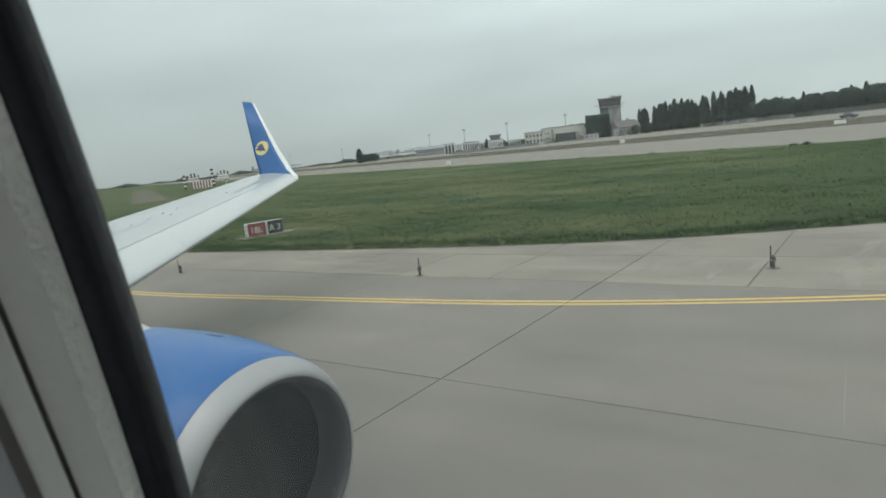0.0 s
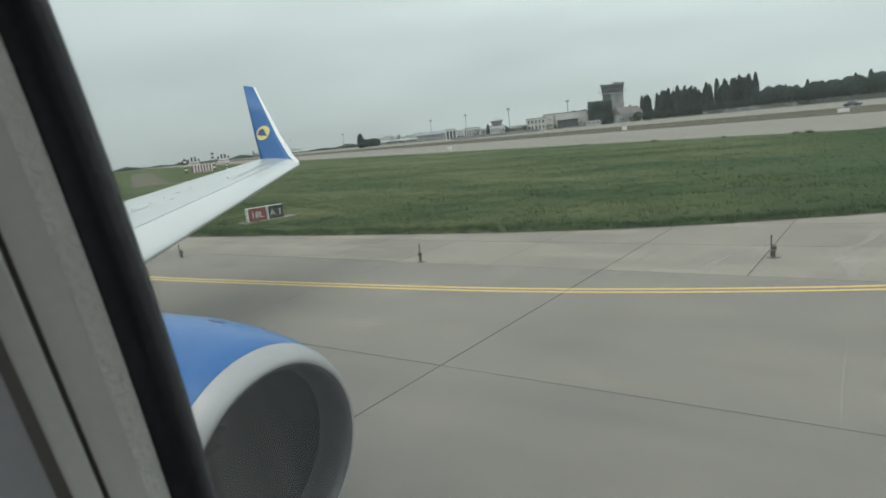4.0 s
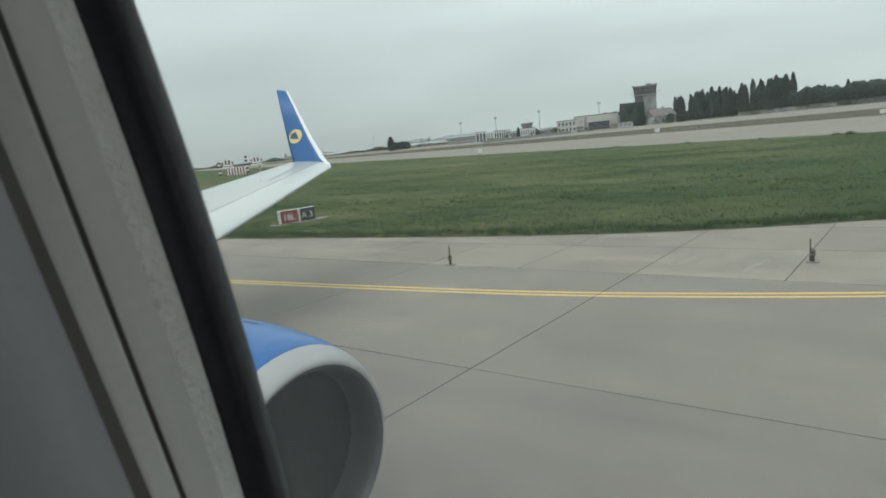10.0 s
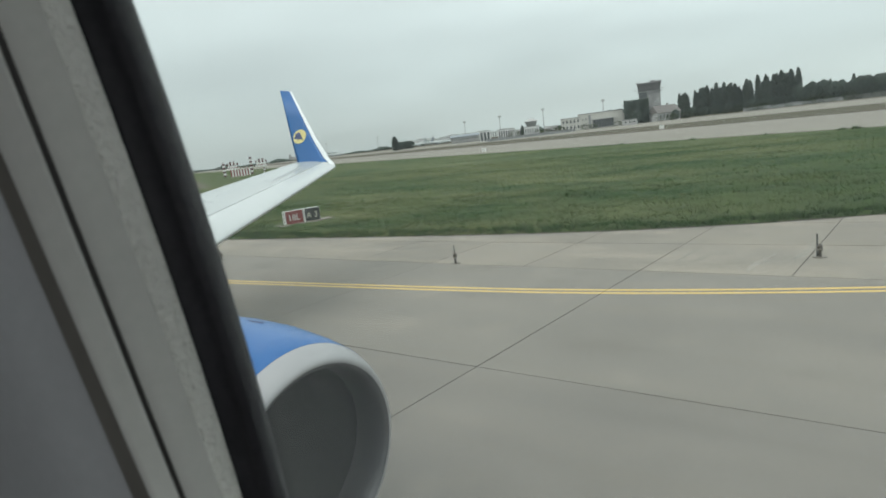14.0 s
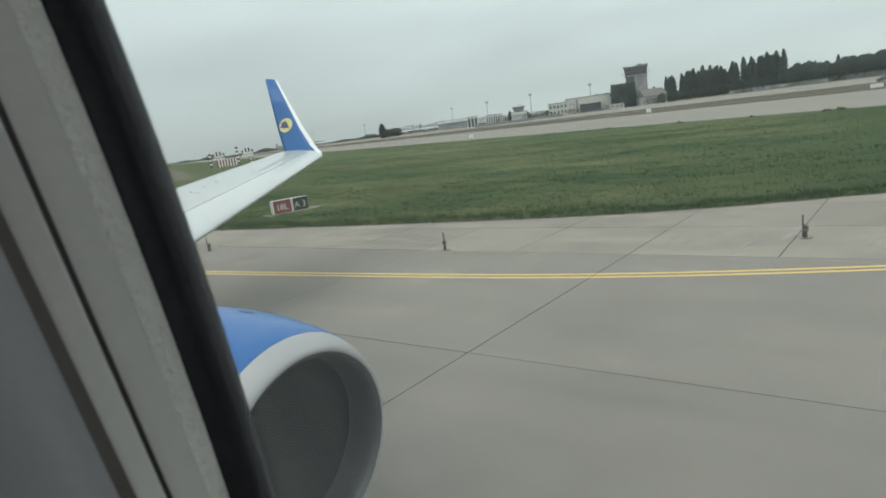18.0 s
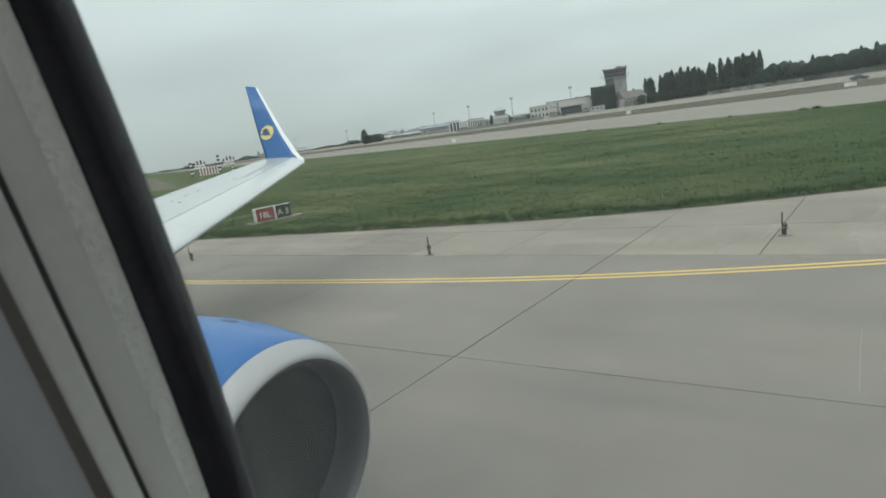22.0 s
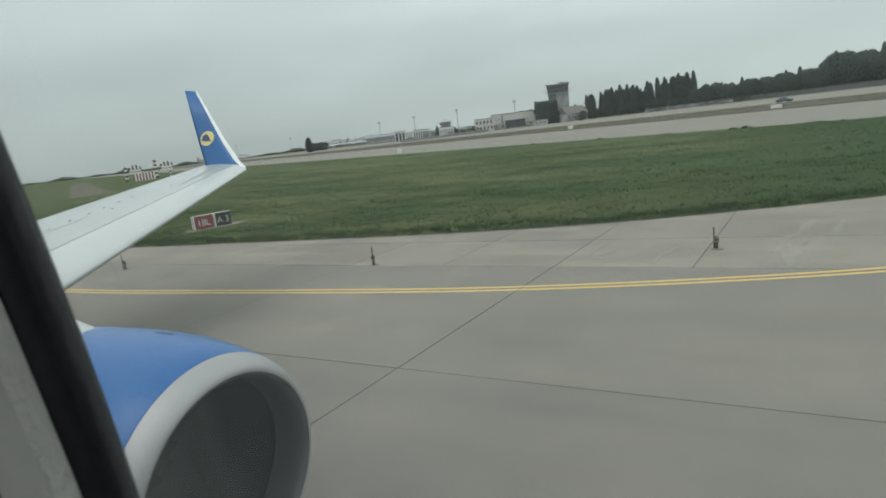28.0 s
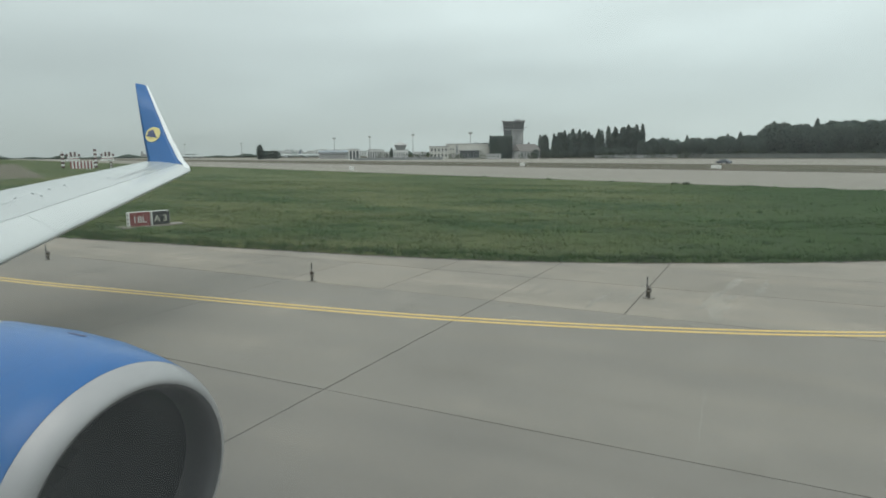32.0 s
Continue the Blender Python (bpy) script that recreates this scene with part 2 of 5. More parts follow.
s_tex.inputs["Scale"].default_value, s_tex.inputs["Detail"].default_value, s_tex.inputs["Roughness"].default_value = 2.0, 9.0, 0.7
s_map.inputs["From Min"].default_value, s_map.inputs["From Max"].default_value, s_map.inputs["To Max"].default_value = 0.30, 0.66, 0.42
sl.new(s_geo.outputs["Position"], s_tex.inputs["Vector"])
sl.new(s_tex.outputs["Fac"], s_map.inputs["Value"])
sl.new(s_map.outputs[0], s_mix.inputs["Fac"])
sl.new(s_clear.outputs[0], s_mix.inputs[1])
sl.new(sn["Principled BSDF"].outputs[0], s_mix.inputs[2])
sl.new(s_mix.outputs[0], sn["Material Output"].inputs["Surface"])
M_VERGE = mat("dry_verge", (0.105, 0.088, 0.064), 0.9, var=0.25, scale=0.05, fine=0.5, bump=0.4, dist=0.1, col2=(0.062, 0.064, 0.038), spec=0.1)
M_SOIL = mat("bare_soil", (0.062, 0.052, 0.038), 0.95, var=0.25, scale=0.8, fine=8.0, bump=0.5, dist=0.02)
M_WHITE = mat("white_aircraft_paint", (0.80, 0.83, 0.83), 0.32, var=0.025, scale=0.8, fine=12.0, bump=0.02, coat=0.2)
M_BLUE = mat("blue_aircraft_paint", (0.004, 0.110, 0.340), 0.28, var=0.03, scale=0.9, fine=6.0, bump=0.0, spec=0.35)
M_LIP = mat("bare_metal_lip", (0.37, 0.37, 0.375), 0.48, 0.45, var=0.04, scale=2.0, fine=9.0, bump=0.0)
M_SLAT = mat("slat_paint", (0.51, 0.54, 0.535), 0.28, var=0.03, scale=0.7, fine=9.0, bump=0.02)
M_WING = mat("grey_wing_paint", (0.41, 0.44, 0.435), 0.24, var=0.04, scale=0.7, fine=9.0, bump=0.02, stretch=(1.5, 0.5, 1))
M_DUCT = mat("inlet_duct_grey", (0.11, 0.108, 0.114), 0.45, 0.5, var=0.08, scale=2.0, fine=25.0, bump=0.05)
# near-black base colour carries the shade deep in the inlet, fan included
M_FAN = mat("inlet_depth_shade", (0.022, 0.022, 0.025), 0.45, 0.3, var=0.1, scale=4.0, bump=0)
M_DARK = mat("black_rubber", (0.020, 0.0195, 0.023), 0.5, spec=0.22, var=0.2, scale=30.0, fine=300.0, bump=0.1, dist=0.0006)
M_BEZEL = mat("textured_cabin_plastic", (0.62, 0.61, 0.57), 0.5, var=0.05, scale=25.0, fine=300.0, bump=1.0, dist=0.003)
# channel and groove colours are darkened to hold the recesses' shade
M_CHANNEL = mat("shaded_channel", (0.16, 0.148, 0.13), 0.6, var=0.05, scale=20.0, fine=200.0, bump=0.1, dist=0.0005)
M_GROOVE = mat("groove_shade", (0.055, 0.052, 0.048), 0.7, var=0.1, scale=20.0)
M_CABIN = mat("cabin_panel", (0.46, 0.45, 0.425), 0.6, var=0.03, scale=8.0, fine=260.0, bump=0.2, dist=0.0005)
M_SIDEWALL = mat("blue_grey_sidewall", (0.45, 0.455, 0.465), 0.6, var=0.03, scale=8.0, fine=260.0, bump=0.15, dist=0.0005)
M_LOGO = mat("yellow_decal", (0.74, 0.64, 0.26), 0.4, var=0.03)
M_NAVY = mat("navy_decal", (0.03, 0.05, 0.14), 0.4, var=0.03)
M_GLASS = bpy.data.materials.new("window_glass")
M_GLASS.use_nodes = True
gb = M_GLASS.node_tree.nodes["Principled BSDF"]
gb.inputs["Transmission Weight"].default_value, gb.inputs["Roughness"].default_value, gb.inputs["IOR"].default_value = 1.0, 0.0, 1.2
gb.inputs["Base Color"].default_value = (0.985, 0.99, 0.988, 1)
# a weak translucent veil in the pane stands in for haze and glare
g_n, g_l = M_GLASS.node_tree.nodes, M_GLASS.node_tree.links
g_veil, g_mix = g_n.new("ShaderNodeBsdfTranslucent"), g_n.new("ShaderNodeMixShader")
g_veil.inputs["Color"].default_value = (0.85, 0.88, 0.90, 1)
g_mix.inputs["Fac"].default_value = 0.022
g_l.new(gb.outputs[0], g_mix.inputs[1])
g_l.new(g_veil.outputs[0], g_mix.inputs[2])
g_l.new(g_mix.outputs[0], g_n["Material Output"].inputs["Surface"])


# ---- building helpers ----
def mesh(name, verts, faces, material, smooth=False):
    me = bpy.data.meshes.new(name)
    me.from_pydata([tuple(v) for v in verts], [], [tuple(f) for f in faces])
    for m in material if isinstance(material, (list, tuple)) else (material,):
        me.materials.append(m)
    if smooth:
        me.polygons.foreach_set("use_smooth", [True] * len(me.polygons))
    return me


def thing(name, at, label, category, group="", kind=""):
    ob = new(name)
    ob.empty_display_size = 0.2
    ob.matrix_world = Matrix.Translation(at)
    return tagged(ob, label, category, group, kind)


def put(name, me, parent=None, label="", at=None):
    """A mesh object; under parent, with the mesh in world coordinates unless at gives its place within the parent."""
    ob = new(name, me or bpy.data.meshes.new(name))
    if parent is not None:
        ob.parent = parent
        if at is None:
            o = parent.location.copy()
            if parent.parent is not None:
                o += parent.parent.location
            ob.location = -o
        else:
            ob.location = at
    if label:
        ob["label"] = label
    return ob


def box_geo(x0, x1, y0, y1, z0, z1, b=0.0):
    """A box; with b its upper edges are bevelled."""
    if b <= 0:
        v = [(x, y, z) for z in (z0, z1) for x, y in ((x0, y0), (x1, y0), (x1, y1), (x0, y1))]
        f = [(3, 2, 1, 0), (4, 5, 6, 7)] + [(i, (i + 1) % 4, 4 + (i + 1) % 4, 4 + i) for i in range(4)]
        return v, f
    v = [(x, y, z) for z in (z0, z1 - b) for x, y in ((x0, y0), (x1, y0), (x1, y1), (x0, y1))]
    v += [(x, y, z1) for x, y in ((x0 + b, y0 + b), (x1 - b, y0 + b), (x1 - b, y1 - b), (x0 + b, y1 - b))]
    f = [(3, 2, 1, 0), (8, 9, 10, 11)]
    for k in (0, 4):
        f += [(k + i, k + (i + 1) % 4, k + 4 + (i + 1) % 4, k + 4 + i) for i in range(4)]
    return v, f


def box(name, lo, hi, material, b=0.0):
    v, f = box_geo(lo[0], hi[0], lo[1], hi[1], lo[2], hi[2], b)
    return mesh(name, v, f, material)


def joined(parts):
    v, f = [], []
    for pv, pf in parts:
        k = len(v)
        v += [tuple(p) for p in pv]
        f += [tuple(i + k for i in q) for q in pf]
    return v, f


def loft(rings, closed=True, cap0=False, cap1=False):
    """Quads between rings of equal length."""
    n = len(rings[0])
    v = [tuple(p) for r in rings for p in r]
    f = []
    for i in range(len(rings) - 1):
        for j in range(n if closed else n - 1):
            k = (j + 1) % n
            f.append((i * n + j, i * n + k, (i + 1) * n + k, (i + 1) * n + j))
    if cap0:
        f.append(tuple(range(n))[::-1])
    if cap1:
        f.append(tuple((len(rings) - 1) * n + j for j in range(n)))
    return v, f


def tube_geo(p, q, r0, r1, n=8):
    p, q = Vector(p), Vector(q)
    d = (q - p).normalized()
    a = d.orthogonal().normalized()
    b = d.cross(a)
    ring = lambda c, r: [c + r * (math.cos(2 * math.pi * i / n) * a + math.sin(2 * math.pi * i / n) * b) for i in range(n)]
    return loft([ring(p, r0), ring(q, r1)], True, True, True)


def place(bearing, dist, z=0.0):
    a = radians(bearing)
    return Vector((dist * math.sin(a), dist * math.cos(a), z))

# ---- ground, taxiway, runway ----
SCUFFS = (
    (-6.26, 17.63, -6.2, 19.62, 0.16, 0.05),
    (-4.22, 16.68, -3.98, 19.08, 0.22, 0.08),
    (-3.44, 18.25, -3.3, 20.69, 0.25, -0.06),
    (-1.38, 17.93, -0.95, 20.95, 0.3, 0.1),
    (-0.87, 16.55, -0.78, 20.15, 0.5, 0.2),
    (-0.95, 20.95, -0.71, 23.0, 0.35, 0.0),
    (-0.12, 20.24, 0.15, 22.85, 0.25, 0.0),
    (-0.64, 8.92, -0.83, 13.61, 0.022, 0.02),
    (-0.1, 8.89, -0.08, 9.41, 0.03, 0.0),
    (-5.8, 17.86, -5.7, 18.66, 0.15, 0.0),
    (-6.04, 15.73, -6.19, 16.35, 0.1, 0.0),
    (-22.46, 18.57, -20.9, 19.78, 0.25, 0.0),
    (-17.96, 18.14, -15.61, 20.28, 0.2, 0.0),
    (-13.48, 19.56, -12.79, 20.08, 0.2, 0.0))
EDGE_X = np.array([-400, -120, -60, -32.6, -19.7, -13.9, -9.3, -5.4, -2.7, 1.0, 6.0, 11.0, 16.0, 21.0, 25.0, 28.0])
EDGE_Y = np.array([16.0, 18.0, 19.2, 20.3, 21.4, 22.0, 22.8, 24.0, 25.2, 26.9, 30.0, 34.3, 40.5, 49.0, 60.0, 72.0])
LINE_X = np.array([-400, -120, -60, -22.0, -12.5, -8.9, -6.0, -3.4, -1.2, 0.6, 4.0, 8.0, 13.0, 18.0, 23.0, 30.0])
LINE_Y = np.array([8.2, 10.2, 11.3, 12.4, 13.4, 13.85, 14.4, 15.05, 15.7, 16.3, 17.8, 20.2, 24.0, 29.0, 36.0, 50.0])


def smooth_curve(xs, ys):
    grid = np.arange(-400, 31, 0.5)
    val = np.interp(grid, xs, ys)
    ker = np.hanning(13)
    val = np.convolve(np.pad(val, 6, mode="edge"), ker / ker.sum(), mode="valid")
    return lambda x: float(np.interp(x, grid, val))


edge, line = smooth_curve(EDGE_X, EDGE_Y), smooth_curve(LINE_X, LINE_Y)
U, N = Vector((-0.899, 0.438, 0)), Vector((0.438, 0.899, 0))   # along and across the runway


def strip(s0, s1, n0, n1, z0, z1):
    c = [U * s + N * n for s, n in ((s0, n0), (s1, n0), (s1, n1), (s0, n1))]
    v = [(p.x, p.y, z) for z in (z0, z1) for p in c]
    f = [(0, 1, 2, 3), (7, 6, 5, 4)] + [(i, i + 4, (i + 1) % 4 + 4, (i + 1) % 4) for i in range(4)]
    return v, f


def ground_sheet():
    rs = [0, 12, 20, 28, 36, 46, 58, 72, 90, 115, 150, 200, 280, 400, 600, 900, 1400, 2200, 3600]
    v, f, n = [(0, 0, -0.05)], [], 72
    for r in rs[1:]:
        for i in range(n):
            a = 2 * math.pi * i / n
            v.append((r * math.cos(a), r * math.sin(a), -0.05))
    for i in range(n):
        f.append((0, 1 + i, 1 + (i + 1) % n))
    for k in range(len(rs) - 2):
        for i in range(n):
            a, b = 1 + k * n + i, 1 + k * n + (i + 1) % n
            f.append((a, a + n, b + n, b))
    return v, f


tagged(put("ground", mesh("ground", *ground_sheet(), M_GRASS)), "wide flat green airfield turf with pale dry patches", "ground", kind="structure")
tagged(put("runway", mesh("runway", *strip(-260, 1700, 75, 131, -0.3, -0.01), M_RUNWAY)), "pale grey worn runway beyond the grass island", "runway", kind="structure")
tagged(put("ground_median", mesh("ground_median", *strip(-260, 1700, 131.0, 190, -0.3, -0.025), M_VERGE)), "brownish dry verge between two paved strips", "verge", kind="structure")
tagged(put("road", mesh("road", *strip(-260, 1700, 190, 318, -0.3, -0.01), M_RUNWAY)), "pale concrete apron strip in front of the airport buildings", "apron", kind="structure")
tagged(put("ground_far_verge", mesh("ground_far_verge", *strip(-420, 1700, 318.5, 640, -0.3, -0.03), M_VERGE)), "rough brownish verge beyond the apron", "verge", kind="structure")
pd, pn = Vector((-0.88, 0.475, 0)), Vector((-0.475, -0.88, 0))
pc = [Vector((-123, 74.6, 0)) + pd * a + pn * b for a, b in ((-80, 8.5), (330, 8.0), (330, 0.0), (-80, 0.0))]
tagged(put("path", mesh("path", [(p.x, p.y, -0.02) for p in pc] + [(p.x, p.y, -0.2) for p in pc], [(3, 2, 1, 0), (0, 1, 5, 4), (1, 2, 6, 5), (2, 3, 7, 6), (3, 0, 4, 7)], M_PATH)), "old cracked concrete service path through the grass", "path", kind="structure")

for n0 in (131.0, 189.2):
    tagged(put("soil_edge", mesh("soil_edge", *strip(-260, 1700, n0, n0 + 0.9, -0.2, 0.03), M_SOIL)), "dark bare soil edge of the verge", "soil", kind="structure")
taxi = thing("pavement", (0, 0, 0), "grey concrete slab taxiway with dark sealed joints", "taxiway", kind="structure")
bed_v, bed_f = [], []
bx = np.arange(-118, 27.1, 1.0)
for i, x in enumerate(bx):
    bed_v += [(x, -30, -0.022), (x, edge(x) + 0.05, -0.022), (x, edge(x) + 0.05, -0.3)]
    if i:
        a = 3 * i
        bed_f += [(a - 3, a, a + 1, a - 2), (a - 2, a + 1, a + 2, a - 1)]
put("joint_sealant", mesh("joint_sealant", bed_v, bed_f, M_JOINT), taxi, "dark sealant in the joints")
rng = random.Random(4)


def slab(x0, x1, y0, y1, gap=0.014):
    """One slab, its far side cut along the taxiway's curved edge; None where the grass begins."""
    x0, x1, y0, y1 = x0 + gap, x1 - gap, y0 + gap, y1 - gap
    xs = np.linspace(x1, x0, 7)
    top = [min(y1, edge(x)) for x in xs]
    if max(top) <= y0 + 0.15:
        return None
    top = [max(t, y0 + 0.01) for t in top]
    ring = [(x0, y0), (x1, y0)] + list(zip(xs, top))
    dz = rng.uniform(-0.002, 0.002)
    n = len(ring)
    v = [(x, y, dz) for x, y in ring] + [(x, y, -0.02) for x, y in ring]
    f = [tuple(range(n))] + [(i, i + n, (i + 1) % n + n, (i + 1) % n) for i in range(n)]
    return mesh("slab", v, f, M_CONC if y0 < 8 else M_VERGE_LANE if y0 < 16 else M_SHOULDER)


cells = []
for r in ((-28.8, -21.3), (-21.3, -13.8), (-13.8, -6.3), (-6.3, 1.2), (1.2, 8.8), (8.8, 16.5)):
    cells += [(-6.9 + 7.5 * k, 0.6 + 7.5 * k, *r) for k in range(-14, 0)] + [(-6.9, 8.1, *r), (8.1, 15.6, *r), (15.6, 23.1, *r)]
y = 16.5
while y < 66:
    cells += [(-6.9 + 3.75 * k, -3.15 + 3.75 * k, y, y + 3.75) for k in range(-28, 1)] + [(-3.15 + 7.5 * k, 4.35 + 7.5 * k, y, y + 3.75) for k in range(4)]
    y += 3.75
for c in cells:
    me = slab(*c)
    if me:
        put("slab", me, taxi)


def ribbon(offset, width, x0, x1, z=0.005):
    v, f = [], []
    xs = np.arange(x0, x1, 0.5)
    for i, x in enumerate(xs):
        g = (line(x + 0.3) - line(x - 0.3)) / 0.6
        c = 1 / math.hypot(1, g)
        for o in (offset - width / 2, offset + width / 2):
            v.append((x - g * c * o, line(x) + c * o, z))
        if i:
            a = 2 * i
            f.append((a - 2, a, a + 1, a - 1))
    return v, f


marks = thing("edge_marking", (0, 0, 0), "pair of worn yellow taxiway edge lines", "road marking", kind="structure")
for o in (-0.145, 0.145):
    put("stripe", mesh("stripe", *ribbon(o, 0.14, -115, 26), M_YELLOW), marks)

# old dark painted symbol: two rings joined by bars
symbol = thing("painted_symbol", (-58.0, 7.4, 0.0), "old dark painted rings and bars on the concrete", "road marking", kind="structure")


def ring_mark(x, y, r, w):
    v = [(x + q * math.cos(2 * math.pi * i / 24), y + q * math.sin(2 * math.pi * i / 24), 0.005) for q in (r - w, r) for i in range(24)]
    return v, [(i, 24 + i, 24 + (i + 1) % 24, (i + 1) % 24) for i in range(24)]


for x, y in ((0, 1.6), (0, 0.6)):
    put("ring", mesh("ring", *ring_mark(x, y, 0.24, 0.06), M_JOINT), symbol, at=(0, 0, 0))
for x0, x1, y0, y1 in ((-0.05, 0.05, 0.85, 1.35), (-0.05, 0.05, -0.3, 0.35), (-0.5, 0.5, -0.4, -0.3)):
    put("bar", box("bar", (x0, y0, 0.001), (x1, y1, 0.005), M_JOINT), symbol, at=(0, 0, 0))

# pale rubbed streaks and tyre marks on the concrete
scuffs = thing("concrete_scuffs", (0, 0, 0), "pale rubbed streaks and dust on the concrete", "stain", kind="structure")
sr = random.Random(21)


def scuff(x0, y0, x1, y1, w, bow=0.0):
    v, f, n = [], [], 14
    p, q = Vector((x0, y0, 0)), Vector((x1, y1, 0))
    d = (q - p).normalized()
    s_ = Vector((-d.y, d.x, 0))
    for i in range(n + 1):
        t = i / n
        c = p.lerp(q, t) + s_ * (bow * math.sin(math.pi * t) + sr.uniform(-0.2, 0.2) * w)
        k = w * (0.25 + 0.75 * math.sin(math.pi * t) ** 0.6) * sr.uniform(0.6, 1.2) / 2
        v += [c - s_ * k + Vector((0, 0, 0.0045)), c + s_ * k + Vector((0, 0, 0.0045))]
        if i:
            f.append((2 * i - 2, 2 * i - 1, 2 * i + 1, 2 * i))
    put("scuff", mesh("scuff", v, f, M_SCUFF), scuffs)


for a in SCUFFS:
    scuff(*a)

patches = thing("shoulder_patches", (0, 0, 0), "small dark repair patches on the pale shoulder", "stain", kind="structure")
for x, y, r in ((4.4, 26.4, 0.16), (5.5, 27.1, 0.20), (6.1, 26.7, 0.14), (7.0, 27.8, 0.18), (8.3, 28.3, 0.15), (6.8, 26.0, 0.13), (9.4, 29.6, 0.2)):
    ring = [(x + r * sr.uniform(0.8, 1.3) * math.cos(0.6 * i), y + r * sr.uniform(0.6, 0.9) * math.sin(0.6 * i), 0.006) for i in range(10)]
    put("patch", mesh("patch", ring, [tuple(range(10))], M_JOINT), patches)
rim_v, rim_f = [], []
for i, x in enumerate(np.arange(-100, 26, 0.25)):
    w = 0.10 + 0.09 * noise.noise(Vector((x * 0.9, 3, 0))) + 0.05 * noise.noise(Vector((x * 3.3, 8, 0)))
    rim_v += [(x, edge(x) - max(0.01, w), 0.004), (x, edge(x) - max(0.01, w) * 0.5, 0.02), (x, edge(x) + 0.12, 0.012)]
    if i:
        a = 3 * i
        rim_f += [(a - 3, a, a + 1, a - 2), (a - 2, a + 1, a + 2, a - 1)]
tagged(put("soil_rim", mesh("soil_rim", rim_v, rim_f, M_SOIL, True)), "narrow dark soil rim between concrete and grass", "soil", kind="structure")

# ---- grass along the pavement: lumpy turf, blades and tufts ----
gr = np.random.default_rng(7)


def lumps(x, d):
    """Height of the uneven turf at x, d metres from the pavement."""
    p = Vector((x, d, 0))
    h = 0.07 + 0.13 * noise.noise(p * 0.55) + 0.08 * noise.noise(p * 1.7 + Vector((7, 3, 0))) + 0.05 * noise.noise(p * 4.1)
    return -0.06 + max(0.0, min(1.0, d / 0.35)) * max(0.02, h + 0.05)


def turf():
    xs = np.concatenate([np.arange(-130, -45, 1.2), np.arange(-45, 20, 0.33)])
    ds = np.concatenate([[0, 0.08, 0.2], np.arange(0.4, 14, 0.3), np.arange(14, 60, 0.8)])
    v, f, nd = [], [], len(ds)
    for i, x in enumerate(xs):
        e = edge(x) + 0.10 * noise.noise(Vector((x * 1.3, 0, 0))) + 0.05 * noise.noise(Vector((x * 4.7, 5, 0))) - 0.06
        top = min(60.0, (74.4 - 0.438 * x) / 0.899 - e)
        for d in ds:
            dd = d * top / 60.0 if d > 14 else min(d, top)
            v.append((x, e + dd, lumps(x, dd)))
        if i:
            a = i * nd
            f += [(a - nd + k, a + k, a + k + 1, a - nd + k + 1) for k in range(nd - 1)]
    return v, f


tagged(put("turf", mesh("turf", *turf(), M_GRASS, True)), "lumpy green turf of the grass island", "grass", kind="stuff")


def blades(count, x0, x1, d0, d1, h0, h1, w, power=1.0):
    """Blades of grass behind the pavement's edge, from d0 to d1 metres into the turf."""
    x = gr.uniform(x0, x1, count)
    d = d0 + (d1 - d0) * gr.uniform(0, 1, count) ** power
    y = np.array([edge(a) for a in x]) + d
    ok = (x * 0.438 + y * 0.899 < 74.0) & (np.hypot(x + 32.7, y - 25.6) > 1.9)
    x, y, d = x[ok], y[ok], d[ok]
    count = len(x)
    patch = np.sin(x * 0.9 + 1.7 * np.sin(y * 0.6)) * np.sin(y * 1.1 + np.sin(x * 0.5))
    h = gr.uniform(h0, h1, count) * (1 + 0.5 * patch)
    a = gr.uniform(0, 2 * np.pi, count)
    lean = gr.uniform(0.3, 1.3, count) * h
    b = a + gr.uniform(-1.5, 1.5, count)
    dx, dy = np.cos(a) * w, np.sin(a) * w
    z = np.array([lumps(p, q) for p, q in zip(x, d)]) - 0.03
    p0 = np.stack([x - dx, y - dy, z], 1)
    p1 = np.stack([x + dx, y + dy, z], 1)
    p2 = np.stack([x + np.cos(b) * lean, y + np.sin(b) * lean, z + h], 1)
    return np.stack([p0, p1, p2], 1).reshape(-1, 3)


